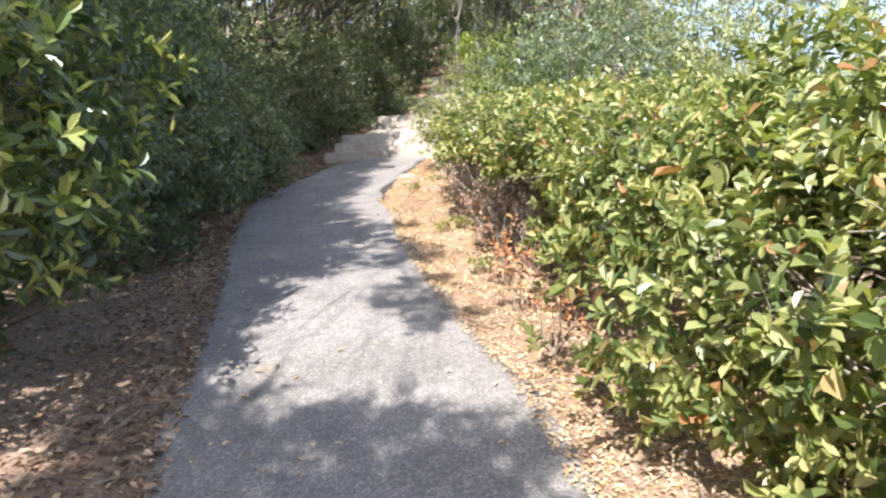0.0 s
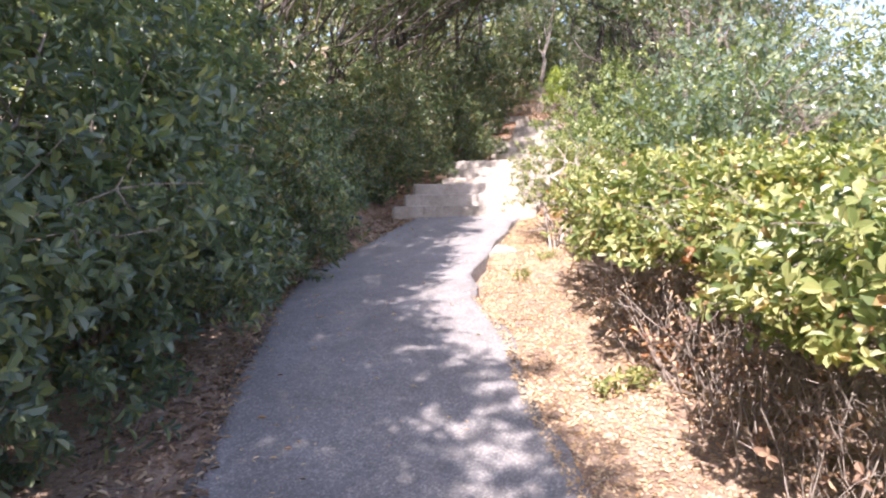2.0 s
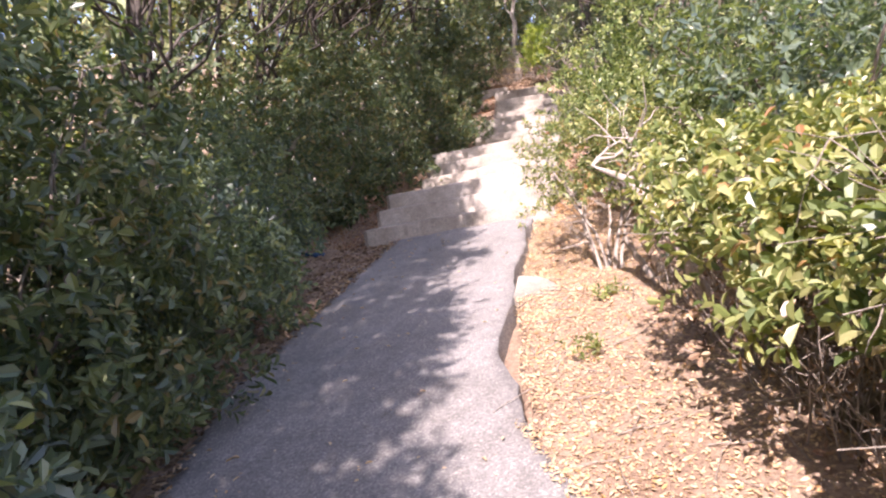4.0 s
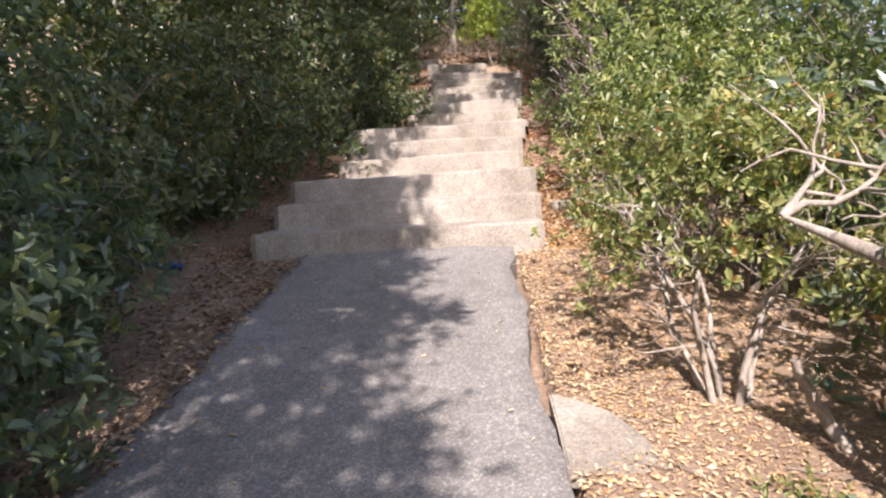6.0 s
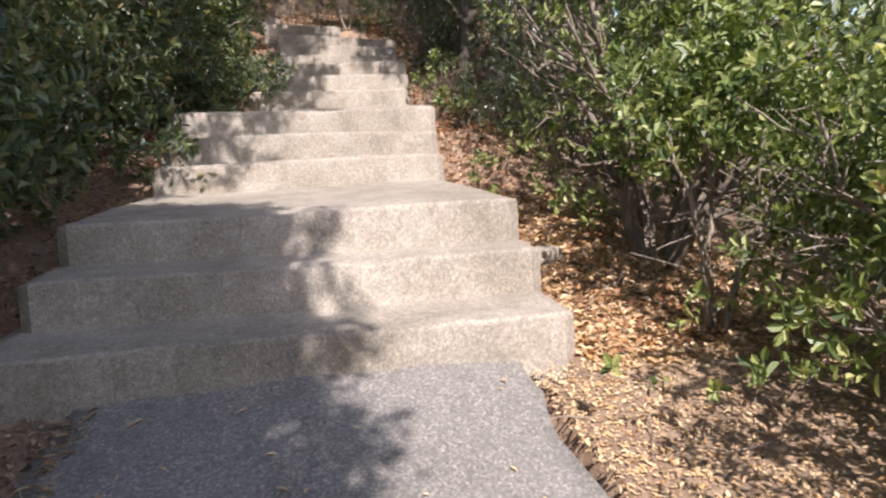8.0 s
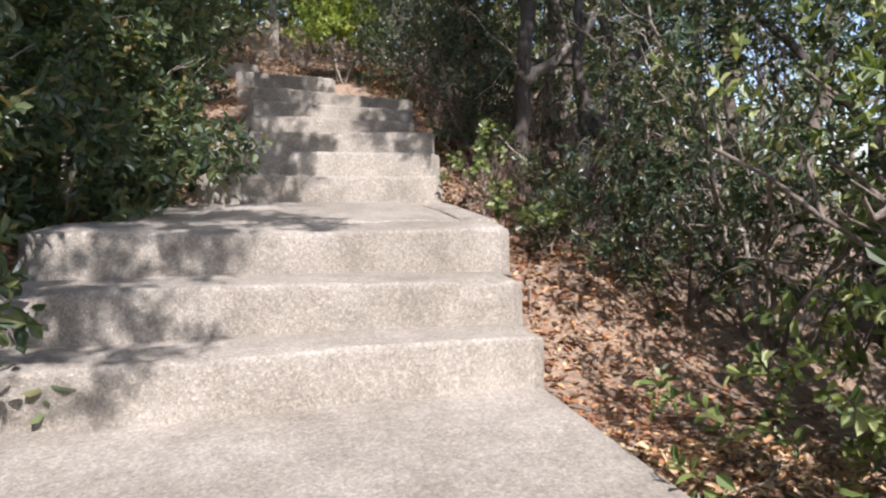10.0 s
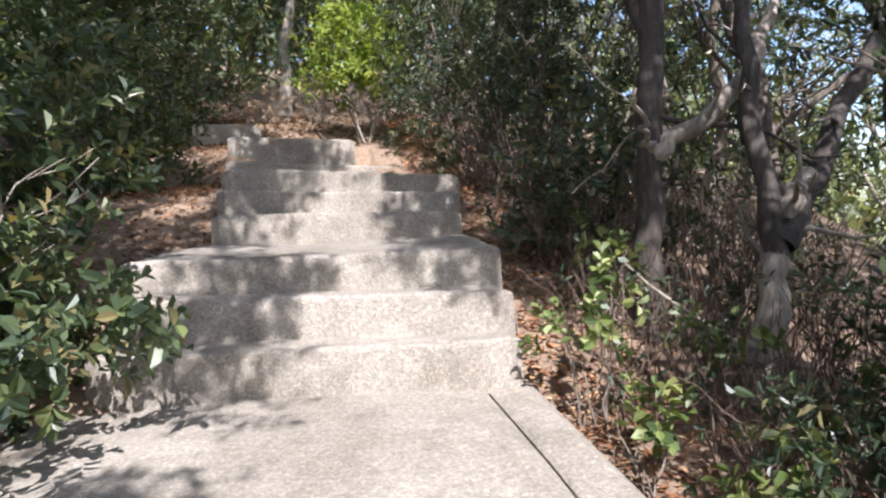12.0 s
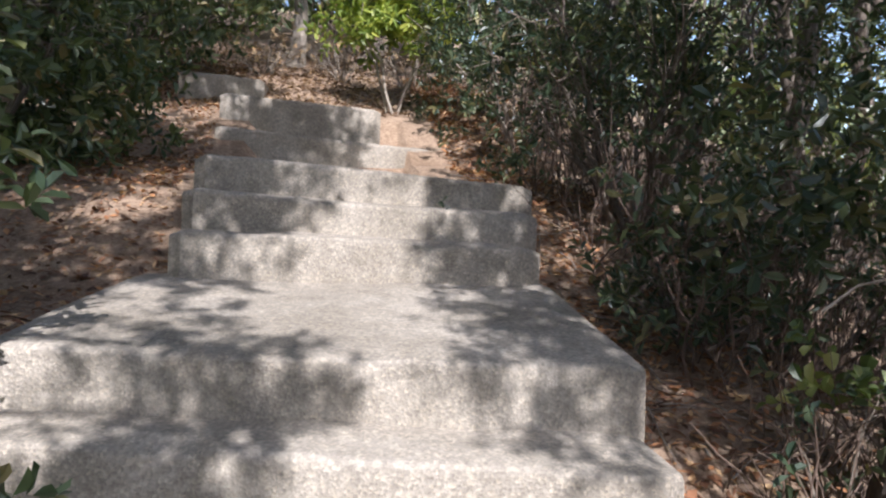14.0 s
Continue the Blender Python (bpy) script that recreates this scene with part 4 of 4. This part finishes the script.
for x, y, h in [(0.55, 10.9, 0.7), (-0.25, 10.9, 0.5), (1.2, 10.6, 0.8), (0.3, 11.9, 0.9)]:
    shrub("dry_shrub", "dry leafless brown shrub at the foot of the slender tree", x, y, 0.5, 0.5, h, 300, leaf=0.04, mat=LITTER, stems=12, stem_r=0.008, twigs=4, shell=0.2, clear=0.05, group="dry shrubs at the head of the stairs")
for x, y, h in [(-1.7, 12.6, 4.8), (1.9, 11.8, 4.6), (0.3, 15, 5.6), (3.4, 13.2, 5.2), (-3.6, 14.5, 5.6), (-1.7, 10.2, 2.4), (-5.8, 12.5, 5.2), (6.0, 14.0, 5.4), (-1.3, 17.5, 6.0), (2.2, 17.5, 6.0), (0.9, 13.0, 3.4), (-0.9, 13.6, 3.6)]:
    shrub("tall_bush", "dark evergreen bush closing the head of the stairs", x, y, 1.5, 1.3, h, 6000, leaf=0.125, mat=LEAF_MID, low=-0.7, p=2.4, lump=0.2, stems=6, stem_r=0.035, bark=BARK, fine=False, shell=0.4, group="bushes at the head of the stairs")


# ---- small things ----
def stone(name, label, x, y, z, sx, sy, sz, seed, mat, turn=0):
    bm = bmesh.new()
    bmesh.ops.create_icosphere(bm, subdivisions=3, radius=1)
    for v in bm.verts:
        k = 1 + 0.28 * noise.noise(v.co * 1.6 + Vector((seed, 0, 0))) + 0.1 * noise.noise(v.co * 4.5 + Vector((0, seed, 0)))
        v.co = Vector((max(-0.8, min(0.8, v.co.x * k)) * sx, max(-0.8, min(0.8, v.co.y * k)) * sy, max(-0.6, min(0.55, v.co.z * k)) * sz))
    me = bpy.data.meshes.new(name)
    bm.to_mesh(me)
    bm.free()
    ob = part(name, me, mat)
    ob.location, ob.rotation_euler = (x, y, z), (0, 0, turn)
    tagged(ob, label, "stone")


stone("rock", "pale weathered rock beside the first steps", 1.29, 1.06, 0.235, 0.11, 0.09, 0.09, 3, CONCRETE, 0.4)
stone("rock", "pale flat rock beside the second flight", 1.36, 3.45, 0.92, 0.12, 0.10, 0.09, 8, CONCRETE, 1.0)
stone("rock", "small pale stone lying on the path edge", 1.62, -9.62, -1.40, 0.06, 0.045, 0.03, 5, CONCRETE)


def slab():
    bm = bmesh.new()
    rng = random.Random(4)
    ring = [(0.815, -2.33), (0.93, -2.40), (1.03, -2.50), (1.11, -2.66), (1.15, -2.82), (1.07, -2.91), (0.95, -2.88), (0.81, -2.86), (0.81, -2.6)]
    top = [bm.verts.new((x + rng.uniform(-0.01, 0.01), y, float(ground_z(x, y)) + 0.03)) for x, y in ring]
    face = bm.faces.new(top)
    low = bmesh.ops.extrude_face_region(bm, geom=[face])
    bmesh.ops.translate(bm, verts=[v for v in low["geom"] if isinstance(v, bmesh.types.BMVert)], vec=(0, 0, -0.08))
    bmesh.ops.bevel(bm, geom=bm.edges[:], offset=0.008, segments=2, affect='EDGES')
    bmesh.ops.recalc_face_normals(bm, faces=bm.faces[:])
    me = bpy.data.meshes.new("stone_slab")
    bm.to_mesh(me)
    bm.free()
    tagged(part("stone_slab", me, CONCRETE), "broken flat concrete slab set in the litter beside the path", "slab")


slab()

BLUE, bt, bb = material("blue_plastic", 0.35)
bt.links.new(ramp(bt, noise_tex(bt, 30), [(0.35, (0.006, 0.03, 0.09)), (0.65, (0.012, 0.07, 0.18))]), bb.inputs["Base Color"])


def crumpled_wrapper():
    bm = bmesh.new()
    bmesh.ops.create_grid(bm, x_segments=14, y_segments=8, size=1)
    for v in bm.verts:
        v.co = Vector((v.co.x * 0.11, v.co.y * 0.045, 0.05 + 0.045 * noise.noise(Vector((v.co.x * 2.2, v.co.y * 2.2, 4))) + 0.02 * noise.noise(v.co * 5)))
    bmesh.ops.solidify(bm, geom=bm.faces[:], thickness=0.004)
    me = bpy.data.meshes.new("wrapper")
    bm.to_mesh(me)
    bm.free()
    ob = part("wrapper", me, BLUE)
    ob.location = (-1.72, -0.30, float(ground_z(-1.72, -0.30)))
    ob.rotation_euler = (0.1, 0.15, 0.2)
    tagged(ob, "crumpled blue plastic wrapper lying in the litter", "rubbish")


crumpled_wrapper()


# ---- litter ----
def scatter(name, label, n, inside, leaf, mat, seed, flat=0.35, ratio=0.45, lift=0.012, lay=rough_z):
    rng = np.random.default_rng(seed)
    xy = inside(rng, n)
    z = lay(xy[:, 0], xy[:, 1]) + rng.uniform(0.002, lift, len(xy))
    paved = (xy[:, 1] < 0) & (xy[:, 0] > np.interp(xy[:, 1], EDGE_Y, EDGE_L)) & (xy[:, 0] < np.interp(xy[:, 1], EDGE_Y, EDGE_R))
    z = np.where(paved, np.maximum(z, np.interp(xy[:, 1], PY, PZ) + 0.036), z)
    a = rng.uniform(0, 6.28, len(xy))
    axis = np.stack([np.cos(a), np.sin(a), rng.normal(0.1, flat, len(xy))], 1)
    nor = np.stack([rng.normal(0, flat, len(xy)), rng.normal(0, flat, len(xy)), np.ones(len(xy))], 1)
    ln = leaf * rng.uniform(0.5, 1.3, len(xy))
    ob = part(name, leaves_mesh(name, np.stack([xy[:, 0], xy[:, 1], z], 1), axis, nor, ln, ln * ratio * rng.uniform(0.6, 1.2, len(xy)), fine=n < 20000), mat)
    tagged(ob, label, "leaf litter", kind="stuff")


def right_verge(rng, n):
    y = rng.uniform(-13.5, 0.0, n)
    x = np.interp(y, EDGE_Y, EDGE_R) - np.where(y < -4.7, 0.07, -0.05 - 0.07 * np.exp(-((y + 3.7) / 0.4) ** 2)) + np.abs(rng.normal(0, 0.75, n))
    return np.stack([x, y], 1)


def left_verge(rng, n):
    y = rng.uniform(-13.5, 0.3, n)
    x = np.interp(y, EDGE_Y, EDGE_L) + 0.07 - np.abs(rng.normal(0, 0.6, n))
    return np.stack([x, y], 1)


def right_bank(rng, n):
    y = rng.uniform(0.0, 11.5, n)
    return np.stack([1.06 + 0.2 * np.clip((y - 5.5) / 2, 0, 1) + np.abs(rng.normal(0, 0.6, n)), y], 1)


def right_bank_low(rng, n):
    y = rng.uniform(-0.1, 2.2, n)
    return np.stack([1.06 + np.abs(rng.normal(0, 0.8, n)), y], 1)


def trail_head(rng, n):
    return np.stack([rng.normal(0.3, 0.9, n), rng.uniform(9.3, 13.0, n)], 1)


def left_bank(rng, n):
    y = rng.uniform(0.0, 11.5, n)
    edge = np.interp(y, [0, 3.2, 4.7, 6.2, 9], [-1.2, -1.0, -0.5, -0.2, -0.4])
    return np.stack([edge - np.abs(rng.normal(0, 0.9, n)), y], 1)


def on_path(rng, n):
    y = rng.uniform(-13, -0.1, n)
    f = np.where(rng.random(n) < 0.7, rng.beta(0.6, 3.0, n), rng.random(n))
    l, r = np.interp(y, EDGE_Y, EDGE_L), np.interp(y, EDGE_Y, EDGE_R)
    return np.stack([l + (r - l) * f, y], 1)


scatter("leaf_litter", "pale tan dry leaves carpeting the sunny verge", 60000, right_verge, 0.026, LITTER, 11)
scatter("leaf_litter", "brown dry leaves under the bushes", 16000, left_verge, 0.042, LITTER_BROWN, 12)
scatter("leaf_litter", "tan dry leaves on the bank below the shrubs", 9000, right_bank_low, 0.04, LITTER, 13)
scatter("leaf_litter", "rust-brown fallen leaves along the upper steps", 28000, right_bank, 0.045, LITTER_RUST, 16)
scatter("leaf_litter", "tan and rust leaves on the trail above the stairs", 7000, trail_head, 0.05, LITTER_BROWN, 17)
scatter("leaf_litter", "rust-brown fallen leaves on the shaded bank", 20000, left_bank, 0.042, LITTER_RUST, 14)
scatter("leaf_litter", "few dry leaves blown onto the path", 420, on_path, 0.035, LITTER, 15, flat=0.15, lift=0.006, lay=lambda x, y: np.interp(y, PY, PZ) + 0.038)


def ground_twigs(n, inside, seed):
    rng = np.random.default_rng(seed)
    xy = inside(rng, n)
    paths = []
    for x, y in xy:
        a, ln = rng.uniform(0, 6.28), rng.uniform(0.08, 0.35)
        b = (x + math.cos(a) * ln, y + math.sin(a) * ln)
        paths.append(limb(rng, (x, y, float(rough_z(x, y)) + 0.012), (*b, float(rough_z(*b)) + rng.uniform(0.01, 0.05)), 0.004, 0.0015, 5, 0.08))
    tagged(part("fallen_twigs", tubes_mesh("fallen_twigs", paths, 4), TWIG), "dry fallen twigs scattered over the leaf litter", "twigs", kind="stuff")


ground_twigs(160, right_verge, 21)
ground_twigs(160, left_verge, 22)
ground_twigs(260, right_bank, 23)
